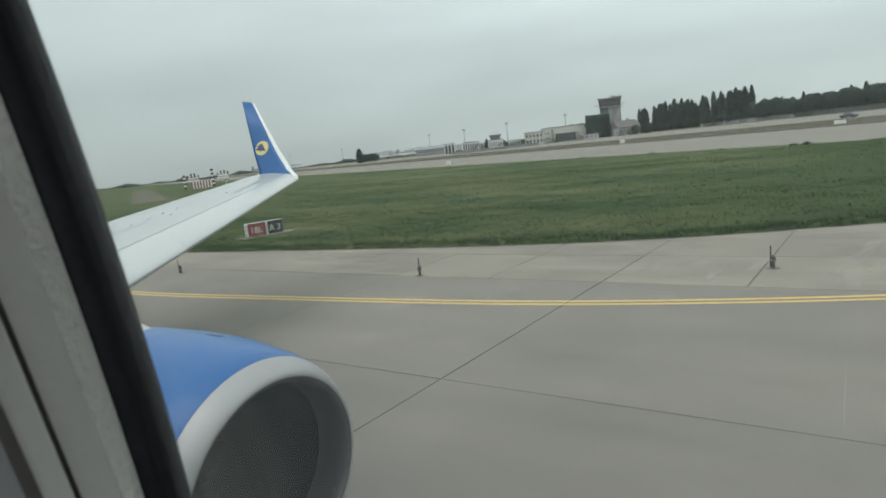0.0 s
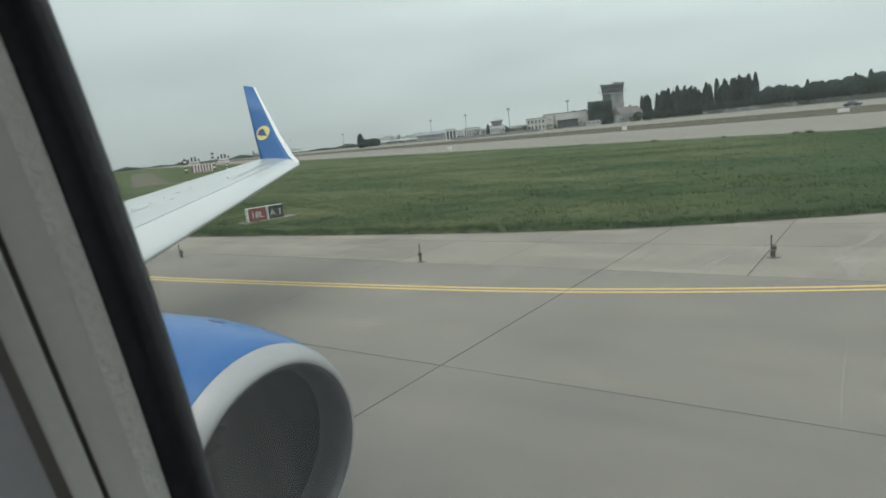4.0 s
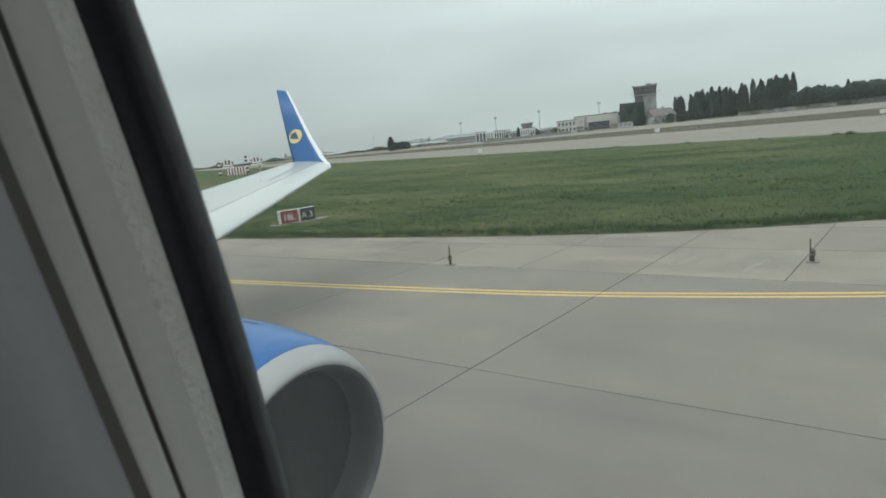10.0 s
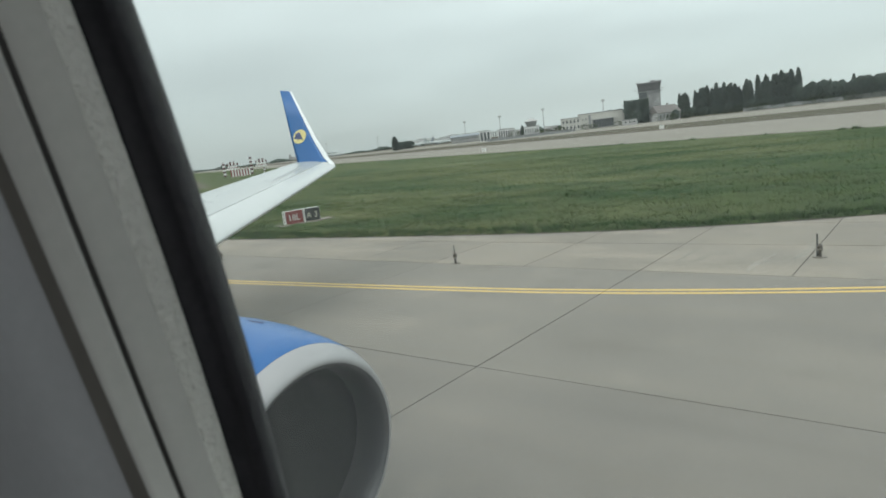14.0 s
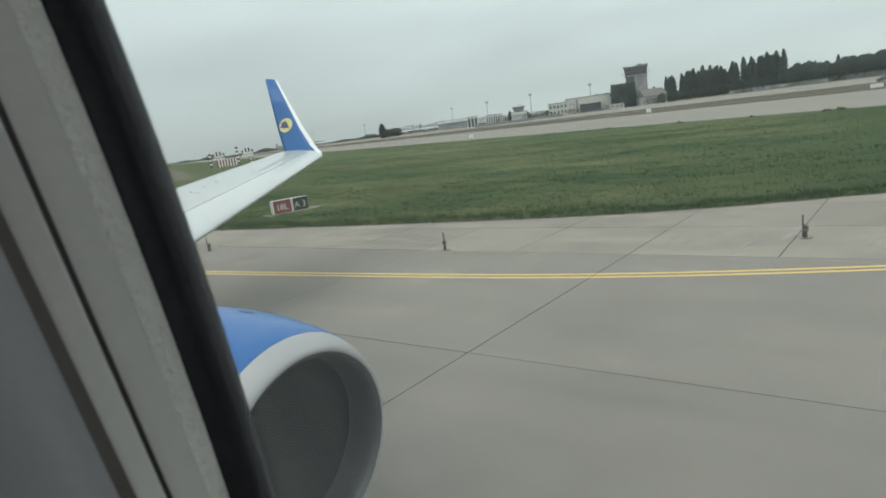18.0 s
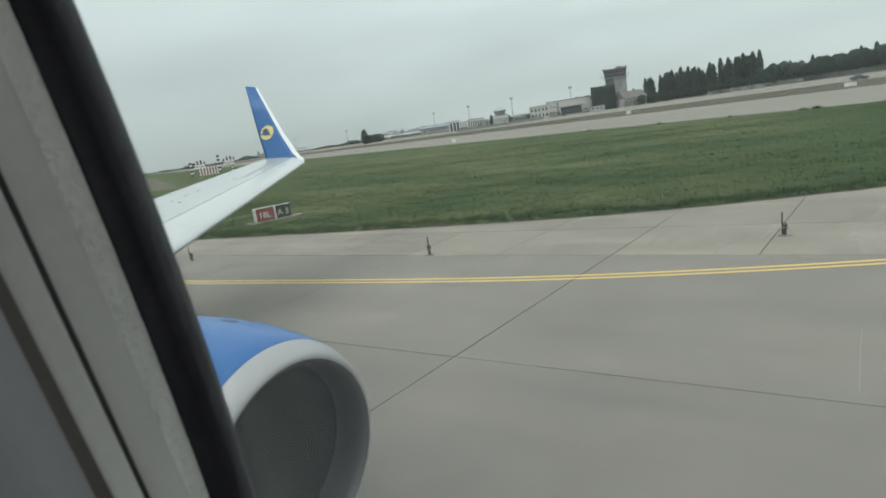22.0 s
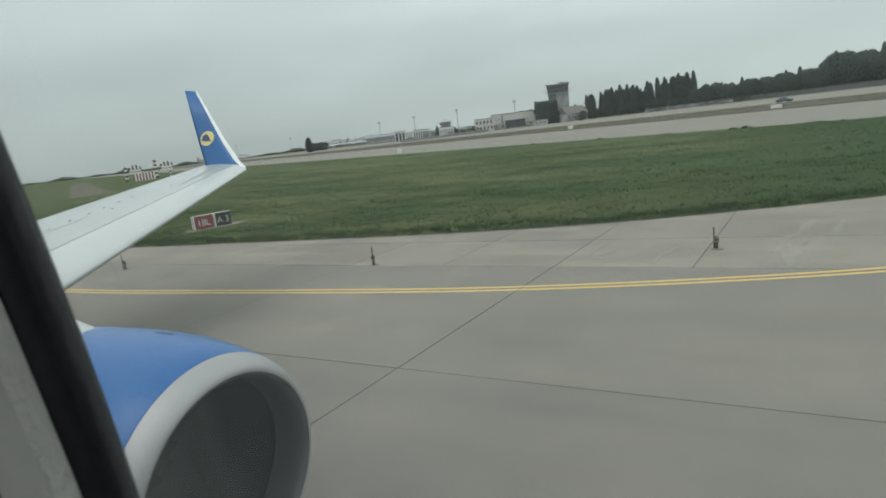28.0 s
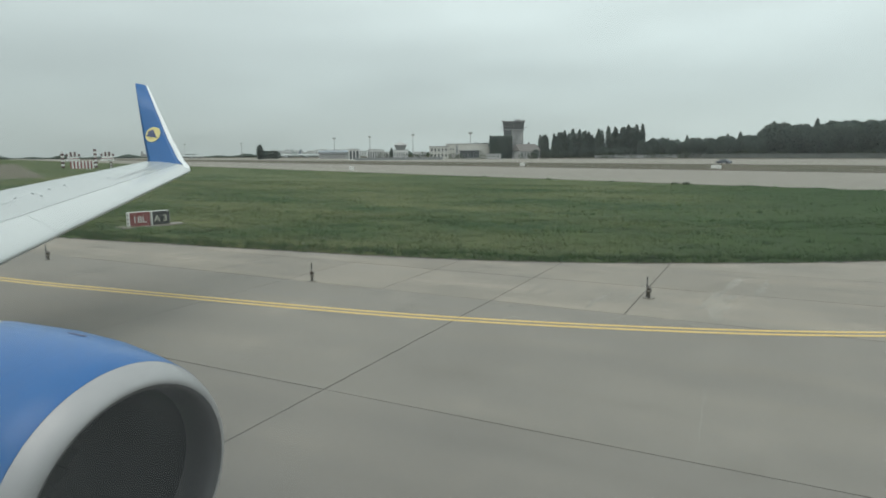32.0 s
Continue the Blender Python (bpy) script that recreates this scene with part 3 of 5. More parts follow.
def tufts(count, x0, x1, d0, d1, h0, h1, each, w, power=1.0):
    """Clumps of longer blades that lean out from their middle."""
    x = gr.uniform(x0, x1, count)
    d = d0 + (d1 - d0) * gr.uniform(0, 1, count) ** power
    y = np.array([edge(a) for a in x]) + d
    ok = (x * 0.438 + y * 0.899 < 74.0) & (np.hypot(x + 32.7, y - 25.6) > 1.9)
    x, y, d = x[ok], y[ok], d[ok]
    z = np.array([lumps(p, q) for p, q in zip(x, d)]) - 0.03
    n = len(x) * each
    hh = np.repeat(gr.uniform(h0, h1, len(x)), each)
    a, r = gr.uniform(0, 2 * np.pi, n), gr.uniform(0, 1, n)
    bx_, by_, bz_ = np.repeat(x, each) + np.cos(a) * r * hh * 0.5, np.repeat(y, each) + np.sin(a) * r * hh * 0.5, np.repeat(z, each)
    h = hh * gr.uniform(0.5, 1.0, n) * (1 - 0.4 * r)
    lean = (0.15 + 0.6 * r) * h
    c = a + gr.uniform(-0.6, 0.6, n)
    t = gr.uniform(0, np.pi, n)
    dx, dy = np.cos(t) * w, np.sin(t) * w
    p0 = np.stack([bx_ - dx, by_ - dy, bz_], 1)
    p1 = np.stack([bx_ + dx, by_ + dy, bz_], 1)
    p2 = np.stack([bx_ + np.cos(c) * lean, by_ + np.sin(c) * lean, bz_ + h], 1)
    return np.stack([p0, p1, p2], 1).reshape(-1, 3)


def rim_tufts():
    """Weeds along the far rim of the island, beside the runway."""
    out = []
    for x, h, n in ((19, 0.9, 90), (17.4, 0.6, 60), (10, 0.35, 40), (5, 0.35, 40), (0.5, 0.3, 40), (-9.5, 0.5, 70), (-11, 0.4, 50), (-31, 0.4, 40), (-20, 0.3, 30), (24.5, 0.5, 50), (-45, 0.4, 40)):
        y = (74.0 - 0.438 * x) / 0.899
        a, r = gr.uniform(0, 2 * np.pi, n), gr.uniform(0, 1, n)
        bx_, by_ = x + np.cos(a) * r * h * 1.3, y + np.sin(a) * r * h * 0.6 - 0.5
        t, tall = gr.uniform(0, np.pi, n), h * gr.uniform(0.5, 1, n) * (1.1 - 0.5 * r)
        for sgn in (-1, 1, 0):
            out.append(np.stack([bx_ + sgn * np.cos(t) * 0.05 + (np.cos(a) * tall * 0.3 if sgn == 0 else 0), by_ + sgn * np.sin(t) * 0.05, np.full(n, -0.05) if sgn else tall], 1))
    p = [np.stack(out[3 * i:3 * i + 3], 1).reshape(-1, 3) for i in range(len(out) // 3)]
    return np.concatenate(p)


def grass_object(name, sets, material, label, soft=0.8):
    """One sheet of loose blades whose shading normals lean towards the sky."""
    gv = np.concatenate(sets)
    tri = np.arange(len(gv)).reshape(-1, 3)
    me = bpy.data.meshes.new(name)
    me.vertices.add(len(gv))
    me.vertices.foreach_set("co", gv.ravel())
    me.loops.add(len(gv))
    me.loops.foreach_set("vertex_index", tri.ravel())
    me.polygons.add(len(tri))
    me.polygons.foreach_set("loop_start", np.arange(0, len(gv), 3))
    me.update(calc_edges=True)
    nv = gr.normal(0, 0.35, (len(tri), 3)) * (1 - soft) * 2
    nv[:, 2] += 1
    nv /= np.linalg.norm(nv, axis=1)[:, None]
    me.normals_split_custom_set(np.repeat(nv, 3, axis=0).tolist())
    me.materials.append(material)
    tagged(put(name, me), label, "grass", kind="stuff")


grass_object("grass", [blades(90000, -50, 16, -0.05, 16, 0.06, 0.2, 0.012, 1.3), blades(60000, -90, 24, 14, 58, 0.06, 0.2, 0.022)], M_BLADE, "long uneven green grass of the island")
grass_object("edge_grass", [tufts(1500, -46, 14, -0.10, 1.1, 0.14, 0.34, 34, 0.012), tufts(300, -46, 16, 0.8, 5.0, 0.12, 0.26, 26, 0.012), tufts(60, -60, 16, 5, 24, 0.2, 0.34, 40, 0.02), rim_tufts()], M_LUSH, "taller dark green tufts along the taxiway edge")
grass_object("dry_grass", [tufts(1300, -80, 0, 8, 34, 0.08, 0.2, 18, 0.012), tufts(260, -60, 20, 3, 50, 0.08, 0.18, 12, 0.012)], M_STRAW, "pale dry seeding grass in the middle of the island")

# ---- aeroplane: cabin window, wing, engine ----
plane = thing("aeroplane", (-10, -1.6, 0), "white and blue twin-jet airliner seen from its own cabin window", "aeroplane")


def rounded(hw, hh, r, n=10, m=14):
    """Rounded rectangle in (u, w), counter-clockwise, its upright sides divided so that they can bow."""
    ring = []
    for cx, cy, a0 in ((hw - r, hh - r, 0), (-hw + r, hh - r, 90), (-hw + r, -hh + r, 180), (hw - r, -hh + r, 270)):
        for i in range(n + 1):
            a = radians(a0 + 90 * i / n)
            ring.append((cx + r * math.cos(a), cy + r * math.sin(a)))
        if a0 in (90, 270):
            side, top = (-hw, hh - r) if a0 == 90 else (hw, -hh + r)
            ring += [(side, top * (1 - 2 * i / m)) for i in range(1, m)]
    return ring


def square_ring(hw, hh):
    """The same number of points on a plain rectangle."""
    ring = []
    for u, w in rounded(HW, HH, WR):
        k = 1 / max(abs(u) / hw, abs(w) / hh)
        ring.append((u * k, w * k))
    return ring


WX, WZ, HW, HH, WR = -0.0605, EYE - 0.05, 0.130, 0.200, 0.062
LEAN = -0.105
MID = -1.62      # the fuselage's centre line


def wall_y(z):
    return 0.1055 + LEAN * (z - EYE)


# the window's side edge from the outer rim inwards: depth, foot, slope and bow
JAMB = ((-0.0445, -0.2155, -0.195, 0.0), (-0.042, -0.2062, -0.207, 0.0), (-0.033, -0.2037, -0.1375, 0.0), (-0.021, -0.2019, -0.103, -0.2), (-0.0145, -0.2012, -0.0724, -0.47), (-0.0075, -0.1953, -0.056, -0.52), (0.0, -0.1909, -0.0453, -0.58))


def ring_at(dy, xc, side=1, out=0.0, plain=None):
    """One ring round a window, dy metres from the outer rim and out metres wider than the opening there."""
    foot, slope, bow = (float(np.interp(dy, [j[0] for j in JAMB], [j[k] for j in JAMB])) for k in (1, 2, 3))
    e = WX - HW - foot + out
    ring = []
    for u, w in square_ring(*plain) if plain else rounded(HW + e, HH + e, WR + e):
        z, c = WZ + w, max(-0.15, min(0.15, w))
        yy = wall_y(z) + dy
        ring.append((xc + u + slope * w - bow * c * c * max(-1.0, min(1.0, u / HW)), yy if side > 0 else 2 * MID - yy, z))
    return ring


PITCH = 0.508


def window_unit(xc, side):
    """Gasket, bezel and panel round one cabin window."""
    R = lambda d, o=0.0: ring_at(d, xc, side, o)
    g = loft([R(0.001, 0.003), R(0.0004, 0.0004), R(-0.0004), R(-0.0012), R(-0.0016, 0.0004), R(-0.0040, 0.0005), R(-0.0072, 0.0002), R(-0.0080, 0.0012), R(-0.0085, 0.0030), R(-0.0128, 0.0026), R(-0.0140, 0.0024)])
    b = loft([R(-0.0132, 0.0030), R(-0.0137, 0.0006), R(-0.0145), R(-0.0160, 0.0001), R(-0.0190, 0.0002), R(-0.0210, 0.0006)])
    d = loft([R(-0.0208, 0.0008), R(-0.0212, 0.0001), R(-0.0220), R(-0.0280), R(-0.0316), R(-0.0322, 0.0006)])
    q = loft([R(-0.0320, 0.0008), R(-0.0324, 0.0016), R(-0.0336, 0.0018), R(-0.0341, 0.0008)])
    p = loft([R(-0.0338, 0.0010), R(-0.0342, 0.0001), R(-0.0352), R(-0.0400), R(-0.0414), R(-0.0419, 0.0005)])
    c = loft([R(-0.0417, 0.0008), R(-0.0423, 0.0011), R(-0.0436, 0.0010), R(-0.0441, 0.0004)])
    w = loft([R(-0.0439, 0.0006), R(-0.0446, 0.0002), R(-0.0500, 0.0055), R(-0.0545, 0.0135), R(-0.0585, 0.0245), R(-0.062, 0.050), ring_at(-0.062, xc, side, 0.0, (PITCH / 2, 0.30))])
    s = loft([R(0.0008, 0.003), R(0.002, 0.006), ring_at(0.002, xc, side, 0.0, (PITCH / 2, 0.30))])
    return g, b, p, s, q, c, w, d


wall = put("cabin_wall", None, plane, "grey cabin side wall with rounded windows")
wall.location = (10, 1.6, 0)
panels, skins = [], []
for side in (1, -1):
    for k in range(-5, 10):
        xc = WX + PITCH * k
        g, b, p, s, q, c, w, d = window_unit(xc, side)
        panels.append(w)
        skins.append(s)
        me = mesh("window_gasket", *g, M_DARK, True)
        put("window_gasket", me, wall, "black rubber window seal", at=(0, 0, 0))
        put("window_bezel", mesh("window_bezel", *b, M_BEZEL, True), wall, "grainy light grey plastic bezel", at=(0, 0, 0))
        put("window_trim", mesh("window_trim", *p, M_CABIN, True), wall, "smooth grey trim ring", at=(0, 0, 0))
        put("inner_trim", mesh("inner_trim", *d, M_CABIN, True), wall, "smooth grey ridge beside the bezel", at=(0, 0, 0))
        put("channel", mesh("channel", *c, M_CHANNEL, True), wall, at=(0, 0, 0))
        put("groove_seal", mesh("groove_seal", *q, M_GROOVE, True), wall, at=(0, 0, 0))
        pane = put("window_pane", mesh("window_pane", *loft([ring_at(d, xc, side, 0.0008) for d in ((-0.0015, -0.0055) if side > 0 else (-0.0055, -0.0015))], True, True, True), M_GLASS), wall, at=(0, 0, 0))
        pane.visible_shadow = False
X0, X1 = WX - PITCH * 5.5, WX + PITCH * 9.5
ztop, zbot = WZ + 0.30, WZ - 0.30


def arc(r_out, top):
    """Cross-section from the port belt round to the starboard belt."""
    zc = EYE - 0.35
    off = 0.002 if r_out else -0.062
    z = ztop if top else zbot
    y0 = wall_y(z) + off
    ry, dz = y0 - MID, z - zc
    out = []
    if top:
        a0 = math.asin(max(-0.95, min(0.95, dz / 1.9)))
        rad = ry / math.cos(a0)
        hz = dz / math.sin(a0)
        for i in range(17):
            a = a0 + (math.pi - 2 * a0) * i / 16
            out.append((MID + rad * math.cos(a), zc + hz * math.sin(a)))
    else:
        depth = 1.75 if r_out else 0.85
        for i in range(17):
            a = math.pi * i / 16
            out.append((MID + ry * math.cos(a) * (1 if r_out else 1), z - depth * math.sin(a) ** 0.6))
    return out


for inner in (True, False):
    for top in (True, False):
        pr = arc(not inner, top)
        geo = loft([[(x, a, b) for a, b in pr] for x in (X0, X1)], False)
        (panels if inner else skins).append(geo)
wall.data = mesh("cabin_wall", *joined(panels), M_SIDEWALL, True)
put("fuselage", mesh("fuselage", *joined(skins), M_WHITE, True), plane, "white painted fuselage skin")
for x in (X0, X1):
    ring = arc(True, True) + arc(True, False)[::-1]
    vv, ff = loft([[(x - 0.02, a, b) for a, b in ring], [(x + 0.02, a, b) for a, b in ring]], True, True, True)
    put("bulkhead", mesh("bulkhead", vv, ff, M_CABIN), plane)
# added fill lamps inside the forward starboard windows, to brighten the port trim
for k in range(2, 10):
    lamp = new("cabin_fill", bpy.data.lights.new("cabin_fill", "AREA"))
    lamp.data.shape, lamp.data.size, lamp.data.size_y, lamp.data.energy = "RECTANGLE", 0.24, 0.34, 2.9
    lamp.data.color = (0.95, 1.0, 1.0)
    lamp.matrix_world = look((WX + PITCH * k, 2 * MID - wall_y(WZ) + 0.03, WZ), (WX + PITCH * k, MID, WZ - 0.15))


def lerp(a, b, t):
    return a + (b - a) * t


def le(y):
    return Vector((-17.24 + 0.523 * (15.3 - y), y, EYE - 0.47 - 0.173 * (15.3 - y)))


def te(y):
    return Vector((-19.48 + 0.25 * (15.4 - y), y, EYE - 0.14 - 0.122 * (15.4 - y)))


def section(a, b, c0, c1, thick, up, n=9):
    """Closed aerofoil between chord fractions c0 and c1, from leading edge a to trailing edge b."""
    ch = (b - a).length
    side = []
    for sgn in (1, -1):
        row = []
        for i in range(n + 1):
            c = c0 + (c1 - c0) * (1 - math.cos(math.pi * i / n)) / 2
            t = 5 * thick * (0.2969 * math.sqrt(c) - 0.126 * c - 0.3516 * c * c + 0.2843 * c ** 3 - 0.1036 * c ** 4)
            row.append(a.lerp(b, c) + up * (ch * (t * (1.0 if sgn > 0 else 0.75) + 0.012 * math.sin(math.pi * c)) * sgn if sgn > 0 else ch * (-0.75 * t + 0.012 * math.sin(math.pi * c))))
        side.append(row)
    return side[0] + side[1][::-1]


wing = put("wing", None, plane, "white swept wing with panel lines")
wing.location = (10, 1.6, 0)
ys = [1.2, 2.6, 4.2, 6.0, 8.0, 10.0, 12.0, 13.6, 14.8, 15.25]
UP = Vector((0.05, -0.1, 1)).normalized()
wing.data = mesh("wing", *loft([section(le(y), te(y), 0.272, 1.0, 0.10, UP) for y in ys], True, False, False), M_WING, True)
cuts = [1.2, 5.2, 8.4, 11.6, 15.25]
for a, b in zip(cuts, cuts[1:]):
    rr = [section(le(y), te(y), 0.0, 0.268, 0.10, UP) for y in np.linspace(a + 0.004, b - 0.004, 4)]
    put("slat", mesh("slat", *loft(rr, True, False, False), M_SLAT, True), wing, at=(0, 0, 0))


def on_wing(y, c, lift=0.004):
    a, b = le(y), te(y)
    t = 0.5 * (0.2969 * math.sqrt(c) - 0.126 * c - 0.3516 * c * c + 0.2843 * c ** 3 - 0.1036 * c ** 4)
    return a.lerp(b, c) + UP * ((b - a).length * (t + 0.012 * math.sin(math.pi * c)) + lift)


def seam(pts, w):
    v, f = [], []
    for i, p in enumerate(pts):
        q = pts[min(i + 1, len(pts) - 1)] - pts[max(i - 1, 0)]
        s = Vector((q.y, -q.x, 0)).normalized() * w
        v += [p - s, p + s]
        if i:
            f.append((2 * i - 2, 2 * i - 1, 2 * i + 1, 2 * i))
    return v, f


M_SEAM = mat("panel_seam", (0.30, 0.32, 0.33), 0.6, var=0.05)
for c, a, b in ((0.74, 5.0, 13.2),):
    put("panel_seam", mesh("panel_seam", *seam([on_wing(y, c) for y in np.linspace(a, b, 24)], 0.004), M_SEAM), wing, at=(0, 0, 0))
put("panel_seam", mesh("panel_seam", *seam([on_wing(y, c) for y, c in ((6.2, 0.575), (7.35, 0.56), (8.1, 0.55), (8.95, 0.54))], 0.014), M_SEAM), wing, at=(0, 0, 0))
# thin flat grey wedge lying on the wing's upper side
put("aileron_gap", mesh("aileron_gap", [on_wing(y, c, 0.004) for y, c in ((12.1, 0.40), (12.9, 0.405), (13.6, 0.425), (14.2, 0.47), (14.2, 0.52), (13.5, 0.465), (12.8, 0.43))], [(0, 1, 6), (1, 2, 5, 6), (2, 3, 4, 5)], M_SEAM), wing, "narrow grey wedge before the wing tip", at=(0, 0, 0))
for y in (9.2,):
    put("panel_seam", mesh("panel_seam", *seam([on_wing(y, c) for c in np.linspace(0.28, 0.62, 14)], 0.003), M_SEAM), wing, at=(0, 0, 0))
for y, c in ((7.85, 0.60), (8.5, 0.605), (9.13, 0.605), (9.68, 0.61), (10.25, 0.615), (10.8, 0.62), (9.65, 0.50), (12.2, 0.50)):
    p = on_wing(y, c, 0.0)
    v, f = tube_geo(p - UP * 0.01, p + UP * 0.02, 0.05, 0.03, 10)
    put("fuel_vent", mesh("fuel_vent", v, f, M_SEAM), wing, "small dark raised fitting", at=(0, 0, 0))

# winglet: blended curve from the tip, then straight
w0l, w0t = Vector((-17.26, 15.28, EYE - 0.47)), Vector((-19.46, 15.28, EYE - 0.24))
w1l, w1t = Vector((-17.45, 15.42, EYE - 0.34)), Vector((-19.47, 15.36, EYE - 0.19))
w2l, w2t = Vector((-17.78, 15.50, EYE - 0.13)), Vector((-19.49, 15.41, EYE - 0.06))
w3l, w3t = Vector((-18.13, 15.60, EYE + 0.24)), Vector((-19.62, 15.47, EYE + 0.15))
w4l, w4t = Vector((-18.54, 15.72, EYE + 0.62)), Vector((-19.80, 15.56, EYE + 0.52))
w5l, w5t = Vector((-20.28, 16.28, EYE + 2.55)), Vector((-20.77, 16.12, EYE + 2.66))
OUT = Vector((0.2, -1, 0.28)).normalized()


def wl_section(a, b, up, c0, c1, thick=0.055, n=8):
    pts = []
    for sgn in (1, -1):
        row = []
        for i in range(n + 1):
            c = c0 + (c1 - c0) * i / n
            t = 5 * thick * (0.2969 * math.sqrt(c) - 0.126 * c - 0.3516 * c * c + 0.2843 * c ** 3 - 0.1036 * c ** 4)
            row.append(a.lerp(b, c) + up * (b - a).length * t * sgn)
        pts.append(row)
    return pts[0] + pts[1][::-1]


wr = [(w0l, w0t, UP), (w1l, w1t, UP.lerp(OUT, 0.35)), (w2l, w2t, UP.lerp(OUT, 0.7)), (w3l, w3t, OUT), (w4l, w4t, OUT), (w4l.lerp(w5l, 0.5), w4t.lerp(w5t, 0.5), OUT), (w5l, w5t, OUT)]
winglet = put("winglet", mesh("winglet", *loft([wl_section(a, b, u.normalized(), 0.15, 1.0, t) for (a, b, u), t in zip(wr[1:], (0.065, 0.0552, 0.055, 0.055, 0.055, 0.055))], True, False, True), M_BLUE, True), plane, "blue upswept winglet with white leading edge")
put("leading_edge", mesh("leading_edge", *loft([wl_section(a, b, u.normalized(), 0.0, 0.152) for a, b, u in wr], True, False, True), M_WHITE, True), winglet, "white leading edge", at=(0, 0, 0))
put("root", mesh("root", *loft([wl_section(a, b, u.normalized(), 0.15, 1.0, t) for (a, b, u), t in zip(wr[:2], (0.075, 0.0652))], True, False, False), M_WING, True), winglet, "pale blended root", at=(0, 0, 0))
# emblem: a disc with a dark wing shape, lying on the inboard face
lc = Vector((-19.45, 15.75, EYE + 0.76))
ex = (w4l - w4t).normalized()
ez = (w5t - w4t).normalized()
en = ex.cross(ez).normalized()
if en.y > 0:
    en = -en
ez = (ez - ex * ez.dot(ex)).normalized()
lc = w4t.lerp(w5t, 0.10).lerp(w4l.lerp(w5l, 0.10), 0.40) + en * 0.052
disc = [lc + ex * 0.33 * math.cos(a) + ez * 0.27 * math.sin(a) for a in np.linspace(0, 2 * math.pi, 29)[:-1]]
put("emblem_disc", mesh("emblem_disc", disc + [p - en * 0.03 for p in disc], [tuple(range(28))] + [(i, i + 28, (i + 1) % 28 + 28, (i + 1) % 28) for i in range(28)], M_LOGO), winglet, "yellow disc emblem", at=(0, 0, 0))
bird = [(0.95, -0.05), (0.62, 0.12), (0.70, 0.42), (0.12, 0.66), (-0.12, 0.50), (-0.64, -0.62), (-0.10, -0.36), (0.40, -0.46), (0.30, -0.24), (0.66, -0.22)]
bp_ = [lc + en * 0.010 - ex * 0.33 * a + ez * 0.27 * b for a, b in bird]
put("emblem_wedge", mesh("emblem_wedge", bp_ + [p - en * 0.002 for p in bp_], [tuple(range(10))] + [(i, i + 10, (i + 1) % 10 + 10, (i + 1) % 10) for i in range(10)], M_NAVY), winglet, "dark blue wedge on the emblem", at=(0, 0, 0))

# engine nacelle, a body of revolution slightly flattened below
EC = Vector((-4.346, 3.169, EYE - 2.705))
TOE, DROOP = radians(3.5), radians(-5.6)


def nac(profile, n=72):
    """Rings about the engine's axis; near the lip their planes droop and turn outwards."""
    rings = []
    for dx, r in profile:
        w = max(0.0, min(1.0, 1.35 + dx * 0.9))
        yaw, pit = TOE * w, DROOP * w
        ax = Vector((math.cos(yaw) * math.cos(pit), math.sin(yaw) * math.cos(pit), math.sin(pit)))
        e1 = Vector((0, 0, 1)).cross(ax).normalized()
        e2 = ax.cross(e1)
        c = EC + Vector((dx, 0, 0)) + Vector((0, 0.02, 0.03)) * min(1.0, -min(0.0, dx))
        ring = []
        for i in range(n):
            a = 2 * math.pi * i / n
            flat = 1 - 0.06 * max(0, -math.sin(a)) ** 2 * (1 - w)
            ring.append(c + r * (math.cos(a) * e1 + math.sin(a) * flat * e2))
        rings.append(ring)
    return loft(rings)


engine = put("engine", None, plane, "blue turbofan nacelle with bare metal inlet lip")
engine.location = (10, 1.6, 0)
engine.data = mesh("engine", *nac([(-0.226, 1.084), (-0.23, 1.087), (-0.5, 1.13), (-0.9, 1.165), (-1.4, 1.18), (-2.2, 1.16), (-3.0, 1.08), (-3.6, 0.95), (-3.62, 0.90), (-3.0, 0.9)]), M_BLUE, True)
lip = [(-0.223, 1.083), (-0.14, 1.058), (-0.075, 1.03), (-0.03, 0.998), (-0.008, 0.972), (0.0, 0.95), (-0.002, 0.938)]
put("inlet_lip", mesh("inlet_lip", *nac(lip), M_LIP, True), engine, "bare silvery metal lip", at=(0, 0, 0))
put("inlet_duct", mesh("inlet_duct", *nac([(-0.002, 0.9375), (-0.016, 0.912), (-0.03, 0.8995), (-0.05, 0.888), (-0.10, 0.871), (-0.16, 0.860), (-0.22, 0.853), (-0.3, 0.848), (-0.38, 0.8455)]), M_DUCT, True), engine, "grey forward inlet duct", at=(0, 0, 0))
# the duct turns near-black here: its inner shade is in the colour
put("acoustic_liner", mesh("acoustic_liner", *nac([(-0.38, 0.8453), (-0.5, 0.842), (-0.9, 0.84), (-2.15, 0.85), (-2.16, 0.3)]), M_FAN, True), engine, "deep part of the inlet, coloured dark for its shade", at=(0, 0, 0))
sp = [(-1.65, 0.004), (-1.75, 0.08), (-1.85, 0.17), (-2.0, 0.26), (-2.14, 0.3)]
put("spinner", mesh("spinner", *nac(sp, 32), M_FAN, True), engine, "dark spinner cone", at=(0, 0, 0))
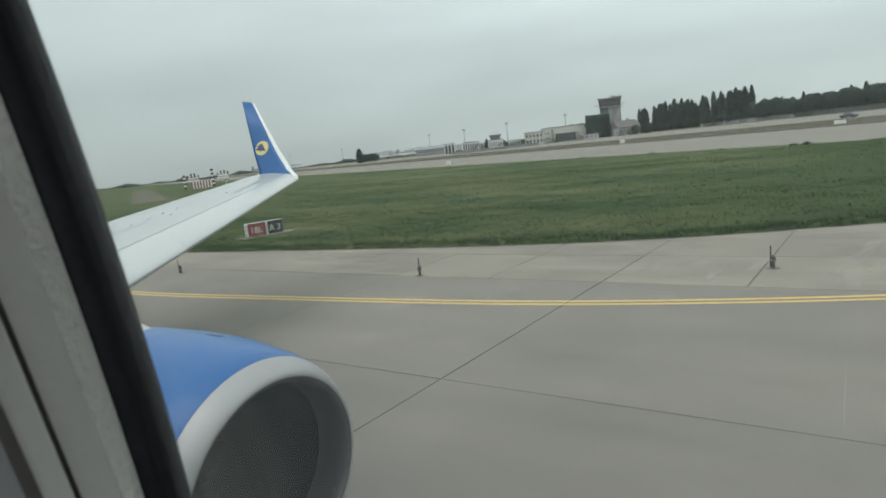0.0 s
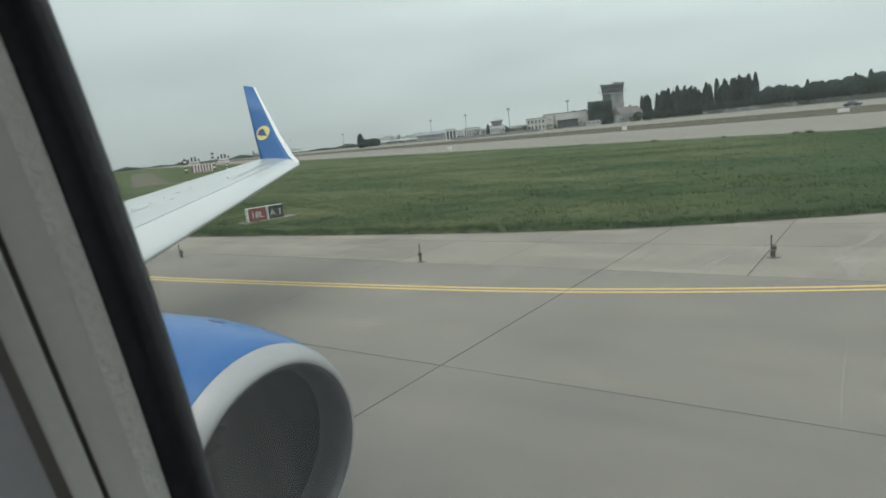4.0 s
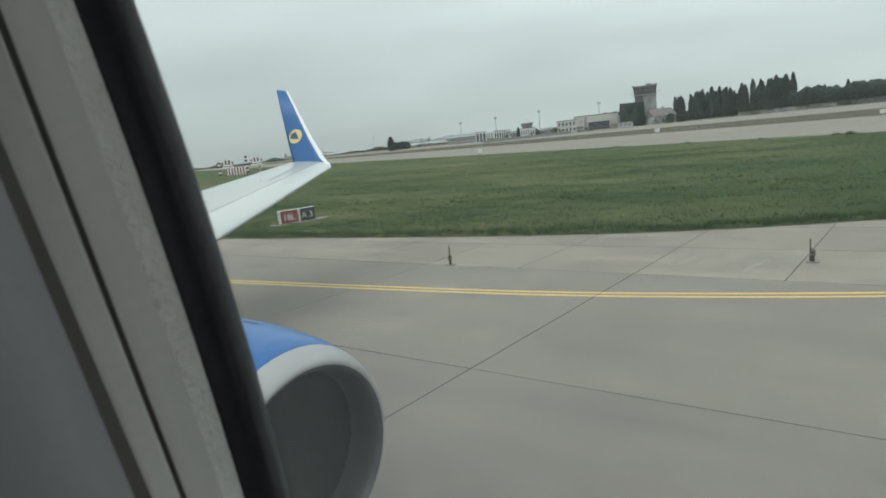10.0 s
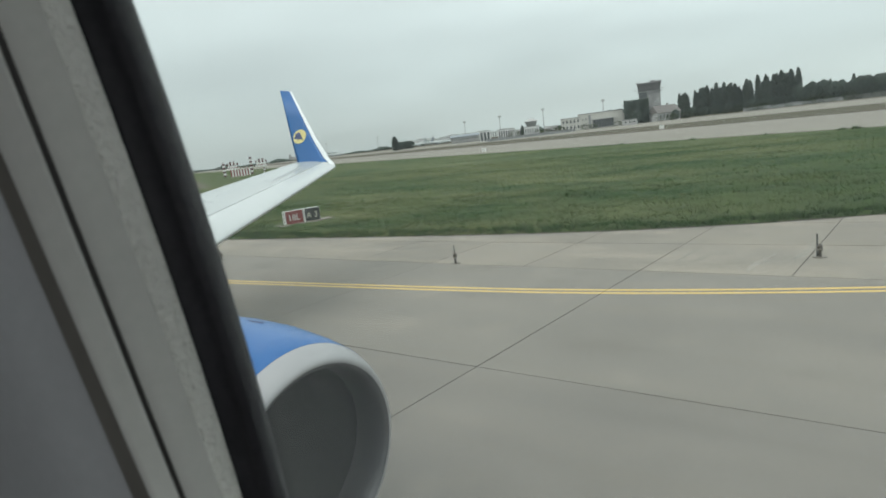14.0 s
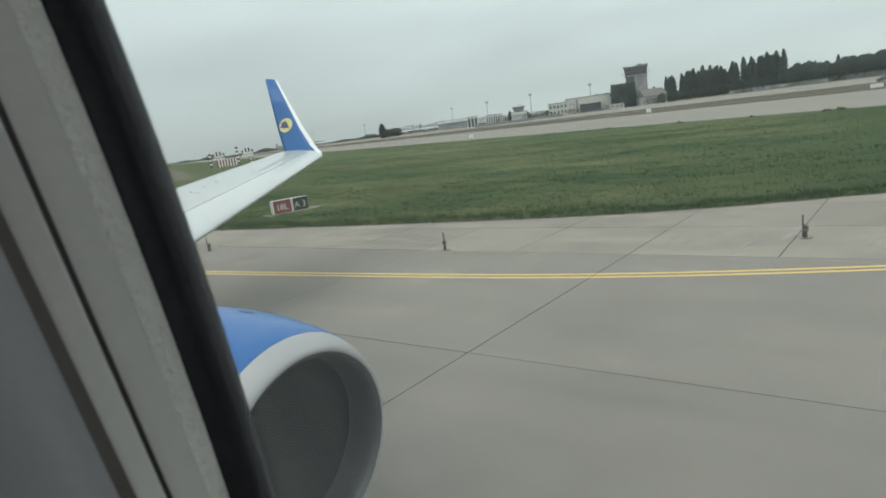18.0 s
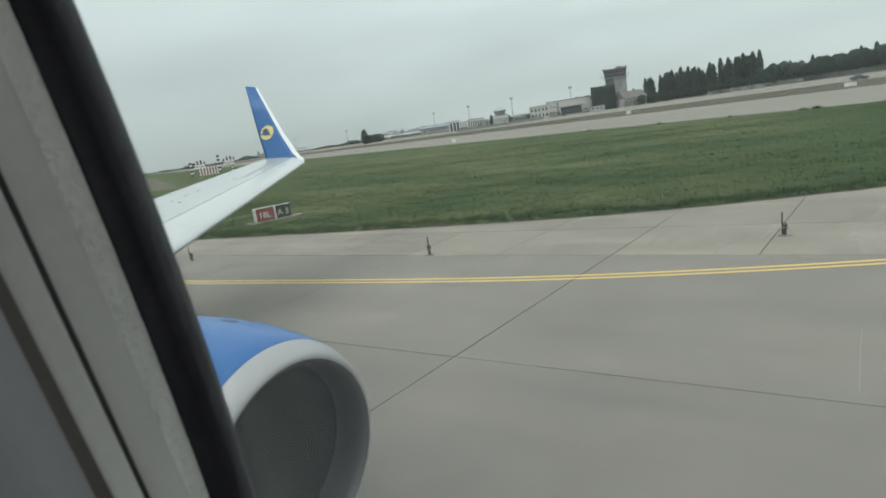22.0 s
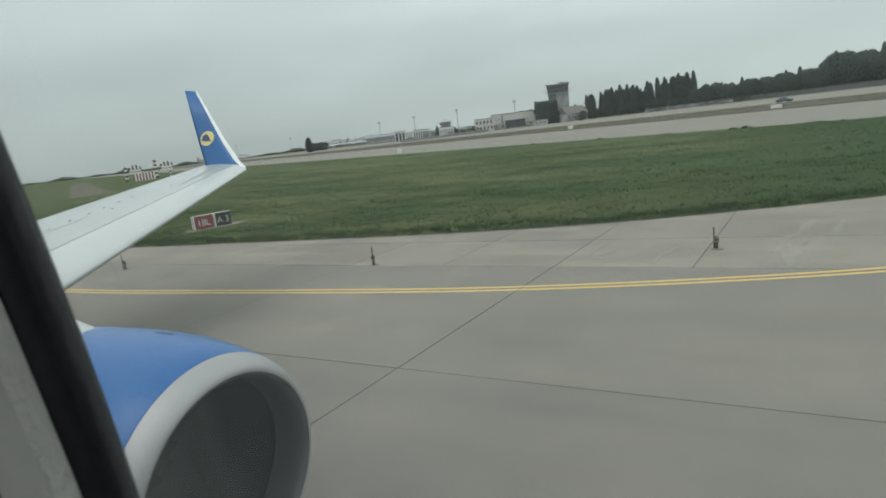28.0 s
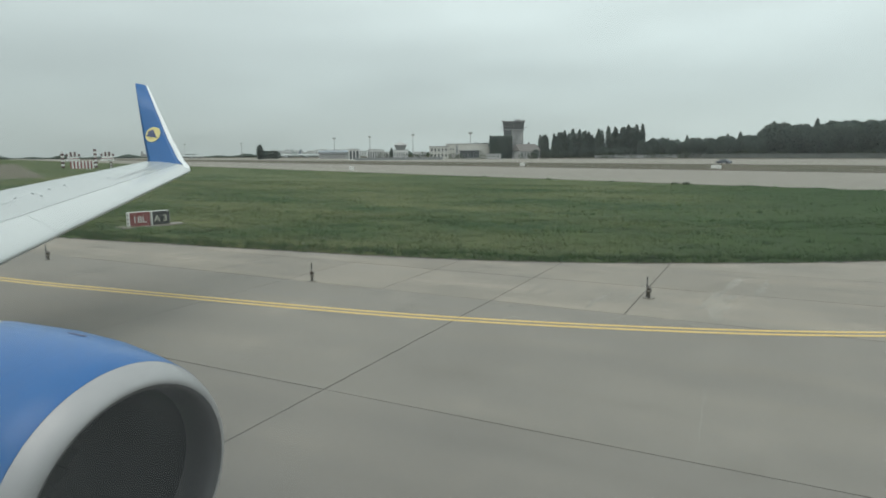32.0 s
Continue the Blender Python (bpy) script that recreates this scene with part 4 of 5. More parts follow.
for i in range(24):
    a = 2 * math.pi * i / 24
    rr = []
    for r, tw in ((0.27, 0.5), (0.5, 0.8), (0.83, 1.1)):
        c = Vector((EC.x - 2.02, EC.y + r * math.cos(a), EC.z + r * math.sin(a)))
        tan = Vector((0, -math.sin(a), math.cos(a)))
        d = (Vector((math.cos(tw), 0, 0)) + tan * math.sin(tw)) * 0.11
        nn = Vector((0, math.cos(a), math.sin(a))).cross(d).normalized() * 0.008
        rr.append([c - d - nn, c + d - nn, c + d + nn, c - d + nn])
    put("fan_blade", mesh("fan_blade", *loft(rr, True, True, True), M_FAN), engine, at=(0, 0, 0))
# pylon fairing over the cowl and the small intake on top
py = []
for dx, w, h in ((-1.60, 0.02, 0.0), (-1.67, 0.19, 0.02), (-1.85, 0.32, 0.05), (-2.1, 0.42, 0.09), (-2.6, 0.50, 0.20), (-3.6, 0.44, 0.46), (-5.2, 0.36, 0.62), (-6.9, 0.25, 0.55)):
    base = 1.12 if dx > -3.2 else 1.0
    foot = math.sqrt(max(0.0, (base + 0.06) ** 2 - w * w)) - 0.03
    py.append([(EC.x + dx, EC.y + w * math.cos(t) * (0.7 if math.cos(t) > 0 else 1.0), EC.z + foot + (base + h - foot) * max(0.0, math.sin(t)) ** 0.7) for t in np.linspace(0, math.pi, 15)])
put("pylon", mesh("pylon", *loft(py, False, False, False), M_SLAT, True), engine, "pale grey-white pylon fairing", at=(0, 0, 0))
v, f = box_geo(-0.13, 0.13, -0.012, 0.012, 0, 0.008, 0.006)
a = radians(78)
v = [(EC.x - 1.02 + p[0], EC.y + (1.172 + p[2]) * math.cos(a) + p[1] + 0.02, EC.z + 0.03 + (1.168 + p[2]) * math.sin(a)) for p in v]
put("vent_slot", mesh("vent_slot", v, f, M_NAVY), engine, "dark vent slot in the cowl", at=(0, 0, 0))

# ---- airfield furniture ----
M_RED = mat("red_sign_face", (0.20, 0.045, 0.04), 0.5, var=0.06)
M_BLACK = mat("black_sign_face", (0.022, 0.024, 0.022), 0.5, var=0.1)
M_CASE = mat("white_sign_casing", (0.66, 0.66, 0.63), 0.55, var=0.06, scale=3.0, fine=30.0)
M_LETTER = mat("white_lettering", (0.55, 0.53, 0.50), 0.5, var=0.03)
M_LETTER2 = mat("yellow_lettering", (0.44, 0.43, 0.35), 0.5, var=0.03)
M_STAKE = mat("dark_stake", (0.03, 0.034, 0.03), 0.7, var=0.15, scale=10.0)
M_LAMP = mat("lamp_metal", (0.16, 0.14, 0.11), 0.5, 0.3, var=0.15, scale=15.0)
M_LENS = mat("dusky_lens", (0.07, 0.055, 0.04), 0.25, var=0.15)
M_ORANGE = mat("yellow_orange_paint", (0.55, 0.26, 0.05), 0.5, var=0.1, scale=10.0)


def revolve(profile, n=12):
    return loft([[(r * math.cos(2 * math.pi * i / n), r * math.sin(2 * math.pi * i / n), z) for i in range(n)] for r, z in profile], True, True, True)


lamp_base = mesh("base_plate", *revolve([(0.17, -0.004), (0.17, 0.012), (0.15, 0.02)]), M_LAMP)
lamp_stem = mesh("stem", *revolve([(0.045, 0.02), (0.04, 0.16), (0.06, 0.17), (0.075, 0.2), (0.078, 0.235)]), M_LAMP, True)
lamp_lens = mesh("lens", *revolve([(0.066, 0.235), (0.066, 0.29), (0.05, 0.325), (0.02, 0.345)]), M_LENS, True)
lamp_cap = mesh("cap", *revolve([(0.03, 0.343), (0.028, 0.36), (0.01, 0.366)]), M_LAMP, True)
stake = mesh("marker_stake", *joined([tube_geo((0, 0, 0.0), (0.01, 0, 0.6), 0.021, 0.019, 8), tube_geo((0.01, 0, 0.6), (0.011, 0, 0.615), 0.024, 0.02, 8)]), M_STAKE)


def edge_light(x, y, side):
    ob = thing("edge_light", (x, y, 0.0), "small taxiway edge light beside a dark marker stake on the concrete", "edge light", "lights along the taxiway")
    for nm, me in (("base_plate", lamp_base), ("stem", lamp_stem), ("lens", lamp_lens), ("cap", lamp_cap)):
        put(nm, me, ob, at=(0, 0, 0.002))
    put("marker_stake", stake, ob, "dark upright marker stake", at=(side * 0.17, 0.02, 0))
    return ob


edge_light(-13.4, 16.6, -0.15)
for x, y, s in ((-26.2, 15.6, -1), (-2.9, 18.7, -0.4), (5.4, 22.9, 1), (12.6, 29.0, 1), (-42.0, 14.6, -1), (-62.0, 13.6, -1)):
    edge_light(x, y, s)

# mandatory instruction sign: two boxes on legs
sx, sy = Vector((0.303, 0.953, 0)), Vector((0.953, -0.303, 0))
sign = thing("runway_sign", (-32.7, 25.6, -0.12), "red and black runway sign in white casing amid grass", "sign")
sign.rotation_euler = (0, 0, math.atan2(sx.y, sx.x))


def text_mesh(body, size, material):
    cu = bpy.data.curves.new("lettering", "FONT")
    cu.body, cu.size, cu.extrude, cu.align_x, cu.align_y, cu.offset = body, size, 0.006, "CENTER", "CENTER", 0.003
    tmp = bpy.data.objects.new("lettering", cu)
    scene.collection.objects.link(tmp)
    me = bpy.data.meshes.new_from_object(tmp.evaluated_get(bpy.context.evaluated_depsgraph_get()))
    bpy.data.objects.remove(tmp)
    me.materials.clear()
    me.materials.append(material)
    return me


for x0, x1, face, txt, tm, nm in ((-1.22, 0.0, M_RED, "18L", M_LETTER, "red_panel"), (0.07, 1.14, M_BLACK, "A 3", M_LETTER2, "black_panel")):
    case = put(nm, box(nm, (x0, -0.11, 0.16), (x1, 0.24, 1.06), M_CASE, 0.015), sign, at=(0, 0, 0))
    put("sign_face", box("sign_face", (x0 + 0.07, -0.125, 0.18), (x1 - 0.015, -0.1105, 1.05), face), case, at=(0, 0, 0))
    lt = put("lettering", text_mesh(txt, 0.54, tm), case, at=((x0 + x1) / 2, -0.1275, 0.6))
    lt.rotation_euler = (radians(90), 0, 0)
    for x in (x0 + 0.2, x1 - 0.2):
        put("leg", box("leg", (x - 0.03, -0.03, -0.06), (x + 0.03, 0.03, 0.16), M_CASE), sign, at=(0, 0, 0))
for z in (0.35, 0.6, 0.85):
    put("latch", box("latch", (-1.24, -0.06, z), (-1.221, 0.04, z + 0.1), M_STAKE), sign, at=(0, 0, 0))
put("footing", box("footing", (-1.7, -0.55, 0.0), (2.0, 0.6, 0.24), M_SHOULDER), sign, "thin concrete footing", at=(0, 0, 0))

# holding position marking: two lines across, two rows of dashes
hold = thing("holding_marking", (-32.2, 8.5, 0), "yellow runway holding lines painted across the taxiway", "road marking", kind="structure")
for dx in (0.0, 0.45):
    put("stripe", box("stripe", (dx, -8, 0.002), (dx + 0.25, 4.0, 0.006), M_YELLOW), hold, at=(0, 0, 0))
for k in range(7):
    for dx in (-0.55, -1.0):
        put("dash", box("dash", (dx, 2.2 - 1.7 * k, 0.002), (dx + 0.25, 3.3 - 1.7 * k, 0.006), M_YELLOW), hold, at=(0, 0, 0))

guard = thing("guard_light", (-33.6, 18.3, 0), "pair of yellow runway guard lamps on short posts", "guard light")
for dx in (-0.18, 0.18):
    put("post", mesh("post", *tube_geo((dx, 0, 0), (dx, 0, 0.3), 0.03, 0.03), M_ORANGE), guard, at=(0, 0, 0))
    hd = put("lamp_head", mesh("lamp_head", *tube_geo((dx, 0.10, 0.42), (dx, -0.12, 0.40), 0.11, 0.13, 14), M_ORANGE, False), guard, at=(0, 0, 0))
    put("visor", mesh("visor", *tube_geo((dx, -0.121, 0.40), (dx, -0.13, 0.40), 0.12, 0.10, 14), M_STAKE), hd, "dark round lens", at=(0, 0, 0))
put("marker_stake", stake, guard, at=(-0.4, 0, 0))

board = thing("sign_back", (-53.5, 25.5, 0), "white blank back of a taxiway sign in the grass", "sign")
board.rotation_euler = (0, 0, math.atan2(sx.y, sx.x))
put("casing", box("casing", (-1.15, -0.12, 0.12), (1.15, 0.12, 0.95), M_CASE, 0.02), board, at=(0, 0, 0))
for dx in (-1.2, 1.12):
    put("end_plate", box("end_plate", (dx, -0.16, -0.05), (dx + 0.08, 0.16, 1.0), M_CASE, 0.01), board, at=(0, 0, 0))

# white marker boxes beside the runway
for x, y, w, h in ((-97.5, 138.0, 1.5, 1.0), (-68.0, 186.0, 1.5, 1.1), (-11.5, 162.0, 2.3, 0.9), (24.0, 78.0, 1.2, 0.8)):
    mk = thing("runway_marker", (x, y, 0), "small white marker board beside the runway", "marker board", "marker boards along the runway")
    mk.rotation_euler = (0, 0, -0.3)
    put("board", box("board", (-w / 2, -0.15, 0.12), (w / 2, 0.15, h), M_CASE, 0.03), mk, at=(0, 0, 0))
    for dx in (-w / 3, w / 3):
        put("foot", box("foot", (dx - 0.05, -0.1, -0.06), (dx + 0.05, 0.1, 0.12), M_CASE), mk, at=(0, 0, 0))

# ---- red and white navigation aerial array ----
M_STRIPE_R = mat("red_stripe", (0.26, 0.075, 0.08), 0.5, var=0.08)
M_STRIPE_D = mat("dark_stripe", (0.10, 0.035, 0.04), 0.5, var=0.08)
M_STRIPE_W = mat("white_stripe", (0.74, 0.74, 0.72), 0.5, var=0.05)


def facing(name, bearing, dist, label, category, group=""):
    """A thing at that bearing and distance, its front towards the taxiway."""
    ob = thing(name, place(bearing, dist, -0.01), label, category, group)
    ob.rotation_euler = (0, 0, -radians(bearing))
    return ob


array = facing("aerial_array", -56.35, 262, "red and white striped navigation aerials above a striped fence", "aerial array")
for k in range(14):
    put("fence_board", box("fence_board", (-4.3 + 0.53 * k, -0.1, -0.05), (-3.80 + 0.53 * k, 0.1, 2.55), M_STRIPE_W if k % 2 else M_STRIPE_R), array, at=(0, 0, 0))
for mx, top in ((-6.9, 8), (4.0, 9)):
    for k in range(top):
        put("mast_segment", box("mast_segment", (mx - 0.55, 17.95, -0.05 + 0.78 * k), (mx + 0.55, 19.05, 0.73 + 0.78 * k), M_STRIPE_W if k % 2 else M_STRIPE_D, 0.03), array, at=(0, 0, 0))
for px in (-3.4, 8.0):
    for dz, x0, x1 in ((2.7, -2.4, 2.2), (3.55, -1.9, 1.9)):
        put("platform", box("platform", (px + x0, 13.1, dz), (px + x1, 14.9, dz + 0.6), M_STRIPE_W, 0.05), array, at=(0, 0, 0))
    put("platform_deck", box("platform_deck", (px - 2.1, 13.15, 3.3), (px + 2.1, 14.85, 3.55), M_STRIPE_R), array, at=(0, 0, 0))
    for k in range(5):
        put("leg_segment", box("leg_segment", (px + 0.6, 13.6, -0.05 + 0.55 * k), (px + 1.3, 14.4, 0.5 + 0.55 * k), M_STRIPE_D if k % 2 else M_STRIPE_W), array, at=(0, 0, 0))
    put("reflector_post", mesh("reflector_post", *tube_geo((px, 14, 4.1), (px, 14, 5.0), 0.22, 0.22), M_STRIPE_D), array, at=(0, 0, 0))
    for k in range(7):
        x0 = px - 2.3 + 0.66 * k
        h = 1.5 - 0.11 * (k - 3) ** 2
        put("reflector_rib", box("reflector_rib", (x0, 13.65, 4.3), (x0 + 0.655, 14.35, 4.75 + h * 0.8), M_STRIPE_W if k % 2 else M_STRIPE_D), array, at=(0, 0, 0))

# ---- buildings ----
M_RENDER = mat("cream_render", (0.52, 0.51, 0.47), 0.8, var=0.06, scale=0.2, fine=2.0, bump=0.05)
M_WALL = mat("pale_concrete_wall", (0.42, 0.42, 0.41), 0.8, var=0.08, scale=0.15, fine=1.5, bump=0.05)
# pale walls, whitened further in the colour for the haze over distance
M_PALE = mat("haze_pale_wall", (0.66, 0.67, 0.66), 0.8, var=0.06, scale=0.15, fine=1.5, bump=0.05)
M_GREYW = mat("weathered_concrete", (0.30, 0.31, 0.31), 0.85, var=0.12, scale=0.12, fine=1.0, bump=0.05)
M_PANE = mat("dark_glazing", (0.085, 0.095, 0.10), 0.3, var=0.1, scale=0.5)
M_HEAD = mat("dusty_dark_glazing", (0.085, 0.09, 0.09), 0.35, var=0.25, scale=0.4, fine=1.5)
M_SHAFT = mat("stained_tower_concrete", (0.37, 0.37, 0.36), 0.85, var=0.16, scale=0.2, fine=1.2, bump=0.05, col2=(0.22, 0.22, 0.22))
M_FENCE = mat("dark_boundary_concrete", (0.125, 0.135, 0.125), 0.9, var=0.15, scale=0.2, fine=2.0, bump=0.05)
M_ROOF = mat("grey_roofing", (0.20, 0.20, 0.20), 0.8, var=0.1, scale=0.5)
M_BLUEROOF = mat("blue_grey_roof", (0.24, 0.27, 0.29), 0.6, var=0.06, scale=0.4)
M_BRICK = mat("weathered_roof_tiles", (0.185, 0.17, 0.16), 0.8, var=0.1, scale=0.6)


def windows(ob, x0, x1, z0, z1, cols, rows, front, w=0.55, h=0.6, nm="window"):
    """Rows of windows: a frame with a dark pane set in it."""
    dx, dz = (x1 - x0) / cols, (z1 - z0) / rows
    fw, fh = dx * w, dz * h
    fr = box("window_frame", (-fw / 2, -0.12, 0), (fw / 2, 0.05, fh), M_CASE)
    pn = box("pane", (-fw / 2 + 0.12, -0.16, 0.12), (fw / 2 - 0.12, -0.121, fh - 0.12), M_PANE)
    for i in range(cols):
        for j in range(rows):
            wi = put(nm, fr, ob, at=(x0 + dx * (i + 0.5), front, z0 + dz * (j + 0.5) - fh / 2))
            put("pane", pn, wi, "dark reflecting pane", at=(0, 0, 0))


def frustum(w0, d0, w1, d1, z0, z1):
    v = [(sx_ * w, sy_ * d, z) for w, d, z in ((w0, d0, z0), (w1, d1, z1)) for sx_, sy_ in ((-1, -1), (1, -1), (1, 1), (-1, 1))]
    return v, [(3, 2, 1, 0), (4, 5, 6, 7)] + [(i, (i + 1) % 4, 4 + (i + 1) % 4, 4 + i) for i in range(4)]


tower = facing("control_tower", -20.9, 480, "old grey concrete airport control tower with dark glazed top", "control tower")
put("shaft", box("shaft", (-7.0, -6, -0.5), (7.2, 6, 20.6), M_SHAFT, 0.1), tower, at=(0, 0, 0))
put("recess", box("recess", (-6.8, -6.25, 2.0), (-1.4, -5.95, 20.4), M_PANE), tower, "dark vertical glazing strip", at=(0, 0, 0))
for k in range(10):
    put("spandrel", box("spandrel", (-6.7, -6.4, 2.6 + 1.8 * k), (-1.5, -6.2, 3.0 + 1.8 * k), M_ROOF), tower, at=(0, 0, 0))
for k in range(5):
    put("panel_joint", box("panel_joint", (-0.3, -6.03, 4.0 + 3.4 * k), (7.1, -5.99, 4.12 + 3.4 * k), M_GREYW), tower, at=(0, 0, 0))
put("ledge", box("ledge", (-7.9, -7.0, 20.6), (8.0, 7.0, 21.2), M_GREYW, 0.1), tower, at=(0, 0, 0))
put("head", mesh("head", *frustum(7.1, 6.2, 7.7, 6.8, 21.2, 26.2), M_HEAD), tower, "dark glazed observation room", at=(0, 0, 0))
for k in range(9):
    x = -7.1 + 14.2 * k / 8
    put("mullion", mesh("mullion", *tube_geo((x, -6.25, 21.2), (x * 7.7 / 7.1, -6.85, 26.2), 0.14, 0.14, 6), M_ROOF), tower, at=(0, 0, 0))
put("transom", box("transom", (-7.5, -6.75, 23.2), (7.5, -6.45, 23.6), M_ROOF), tower, at=(0, 0, 0))
put("roof", box("roof", (-8.0, -7.2, 26.2), (8.1, 7.2, 27.0), M_ROOF, 0.2), tower, at=(0, 0, 0))
for x0, x1, z in ((-8.6, -6.6, 27.5), (1.0, 4.4, 28.2), (5.0, 8.4, 27.6)):
    put("roof_unit", box("roof_unit", (x0, -4, 27.0), (x1, 2, z), M_ROOF, 0.1), tower, at=(0, 0, 0))
for x in (-9.2, 9.0):
    put("bracket", box("bracket", (x - 0.9, -5.5, 22.1), (x + 0.9, -4.9, 22.5), M_ROOF), tower, at=(0, 0, 0))
for x, h in ((-6, 2.4), (0.2, 3.2), (7, 2.0)):
    put("aerial", mesh("aerial", *tube_geo((x, 0, 27.0), (x, 0, 27.4 + h), 0.09, 0.05, 6), M_GREYW), tower, at=(0, 0, 0))

def block(name, bearing, dist, w, d, h, label, cat, wallm, roofm=M_ROOF, cols=0, rows=0, group="", par=0.4):
    ob = facing(name, bearing, dist, label, cat, group)
    put("wall", box("wall", (-w / 2, -d / 2, -0.5), (w / 2, d / 2, h), wallm), ob, at=(0, 0, 0))
    put("roof", box("roof", (-w / 2 - 0.25, -d / 2 - 0.25, h), (w / 2 + 0.25, d / 2 + 0.25, h + par), roofm), ob, at=(0, 0, 0))
    if cols:
        windows(ob, -w / 2 + 0.5, w / 2 - 0.5, 0.8, h - 0.3, cols, rows, -d / 2)
    return ob


block("airport_building", -27.5, 478, 14, 12, 9.0, "cream two-storey airport office with square windows", "building", M_RENDER, M_ROOF, 5, 2)
hall = block("airport_hall", -25.0, 482, 31, 16, 10.8, "cream airport hall with a wide dark glazed front", "building", M_RENDER)
windows(hall, -15.0, -9.0, 1.0, 9.2, 3, 2, -8.0, 0.4, 0.45)
put("glazed_front", box("glazed_front", (-5.5, -8.4, 0.6), (9.0, -8.0, 6.0), M_PANE), hall, "dark glazed front", at=(0, 0, 0))
for k in range(8):
    put("mullion", box("mullion", (-5.5 + 2.05 * k, -8.55, 0.6), (-5.35 + 2.05 * k, -8.4, 6.0), M_GREYW), hall, at=(0, 0, 0))
put("canopy", box("canopy", (-6.5, -10.0, 6.0), (10.0, -8.0, 6.7), M_WALL), hall, at=(0, 0, 0))
put("stair_slit", box("stair_slit", (-8.2, -8.12, 1.0), (-6.6, -7.98, 9.8), M_GREYW), hall, "dark vertical slit", at=(0, 0, 0))
put("side_wing", box("side_wing", (15.5, -5, -0.5), (20.5, 7, 8.6), M_RENDER), hall, at=(0, 0, 0))
windows(hall, 15.9, 20.2, 0.8, 8.2, 2, 2, -5.0, 0.4, 0.5, "side_window")

pav = block("cupola_pavilion", -30.9, 520, 12, 10, 7.0, "small white pavilion with a glazed cupola", "pavilion", M_PALE, M_ROOF, 6, 1)
put("cupola", mesh("cupola", *frustum(3.5, 3.5, 5.0, 5.0, 7.4, 11.0), M_GREYW), pav, "glazed cupola", at=(0, 0, 0))
put("cupola_roof", mesh("cupola_roof", *frustum(5.8, 5.8, 0.4, 0.4, 11.0, 13.8), M_WALL), pav, "pale pyramid roof", at=(0, 0, 0))
for bearing, w, h, n in ((-33.1, 14, 7.2, 7), (-32.0, 9, 5.5, 4), (-29.2, 10, 5.2, 5), (-35.0, 9, 8.0, 3)):
    col = block("colonnade", bearing, 530, w, 8, h, "white columned airport wing", "building", M_PALE, M_ROOF)
    put("dark_bays", box("dark_bays", (-w / 2 + 0.6, -4.15, 0.3), (w / 2 - 0.6, -4.0, h - 1.0), M_PANE), col, at=(0, 0, 0))
    for k in range(n + 1):
        x = -w / 2 + 0.4 + (w - 0.8) * k / n
        put("column", box("column", (x - 0.35, -4.7, -0.3), (x + 0.35, -4.15, h - 0.5), M_STRIPE_W), col, at=(0, 0, 0))
term = facing("terminal", -36.6, 640, "long pale terminal with a curved blue-grey roof", "terminal")
term.scale = (0.72, 1.0, 0.85)
put("wall", box("wall", (-22, -8, -0.5), (22, 8, 6.5), M_WALL), term, at=(0, 0, 0))
windows(term, -21.5, 21.5, 1.0, 6.3, 14, 1, -8.0, 0.7, 0.7)
put("roof", mesh("roof", *loft([[(x, -9 + 18 * t, 6.5 + 3.2 * math.sin(math.pi * t) + (0.8 if t in (0, 1) else 0)) for t in np.linspace(0, 1, 9)] + [(x, 9 - 18 * t, 6.4) for t in (0.0, 1.0)] for x in (-23, 23)], True, True, True), M_BLUEROOF), term, at=(0, 0, 0))
for i in range(9):
    put("arch", box("arch", (-20 + 4.6 * i, -12, -0.2), (-17.5 + 4.6 * i, -11.4, 3.2), M_WALL), term, at=(0, 0, 0))
put("arcade_beam", box("arcade_beam", (-21, -12.1, 3.2), (20.5, -11.3, 3.9), M_WALL), term, at=(0, 0, 0))
put("arcade_roof", box("arcade_roof", (-21, -12, 3.9), (20.5, -8.0, 4.05), M_ROOF), term, at=(0, 0, 0))

house = facing("house", -19.8, 470, "low cream house with a pitched grey roof among trees", "house")
house.rotation_euler = (0, 0, radians(19.8 + 38))
house.scale = (1.15, 1.15, 1.2)
put("wall", box("wall", (-8, -4, -0.5), (8, 4, 4.6), M_WALL), house, at=(0, 0, 0))
windows(house, -7.5, 7.5, 0.8, 4.2, 6, 1, -4.0, 0.45, 0.6)
gv_ = [(-8.6, -4.7, 4.4), (8.6, -4.7, 4.4), (8.6, 4.7, 4.4), (-8.6, 4.7, 4.4), (-8.0, 0, 8.6), (8.0, 0, 8.6)]
put("roof", mesh("roof", gv_, [(0, 1, 5, 4), (2, 3, 4, 5), (1, 2, 5), (3, 0, 4), (3, 2, 1, 0)], M_BRICK), house, "weathered grey tiled roof", at=(0, 0, 0))
put("chimney", box("chimney", (2.5, 0.4, 7.0), (3.4, 1.3, 9.6), M_BRICK), house, at=(0, 0, 0))
block("shed", -22.6, 430, 9, 5, 3.4, "small pale shed behind the apron", "shed", M_WALL, M_ROOF, 3, 1)
block("far_office", -51.9, 1500, 22, 10, 8, "distant pale airport office", "building", M_WALL, M_ROOF, 6, 2)
block("far_lookout", -52.2, 1505, 5, 5, 14, "distant pale lookout tower", "building", M_WALL, M_ROOF, 2, 3)
cr = random.Random(11)
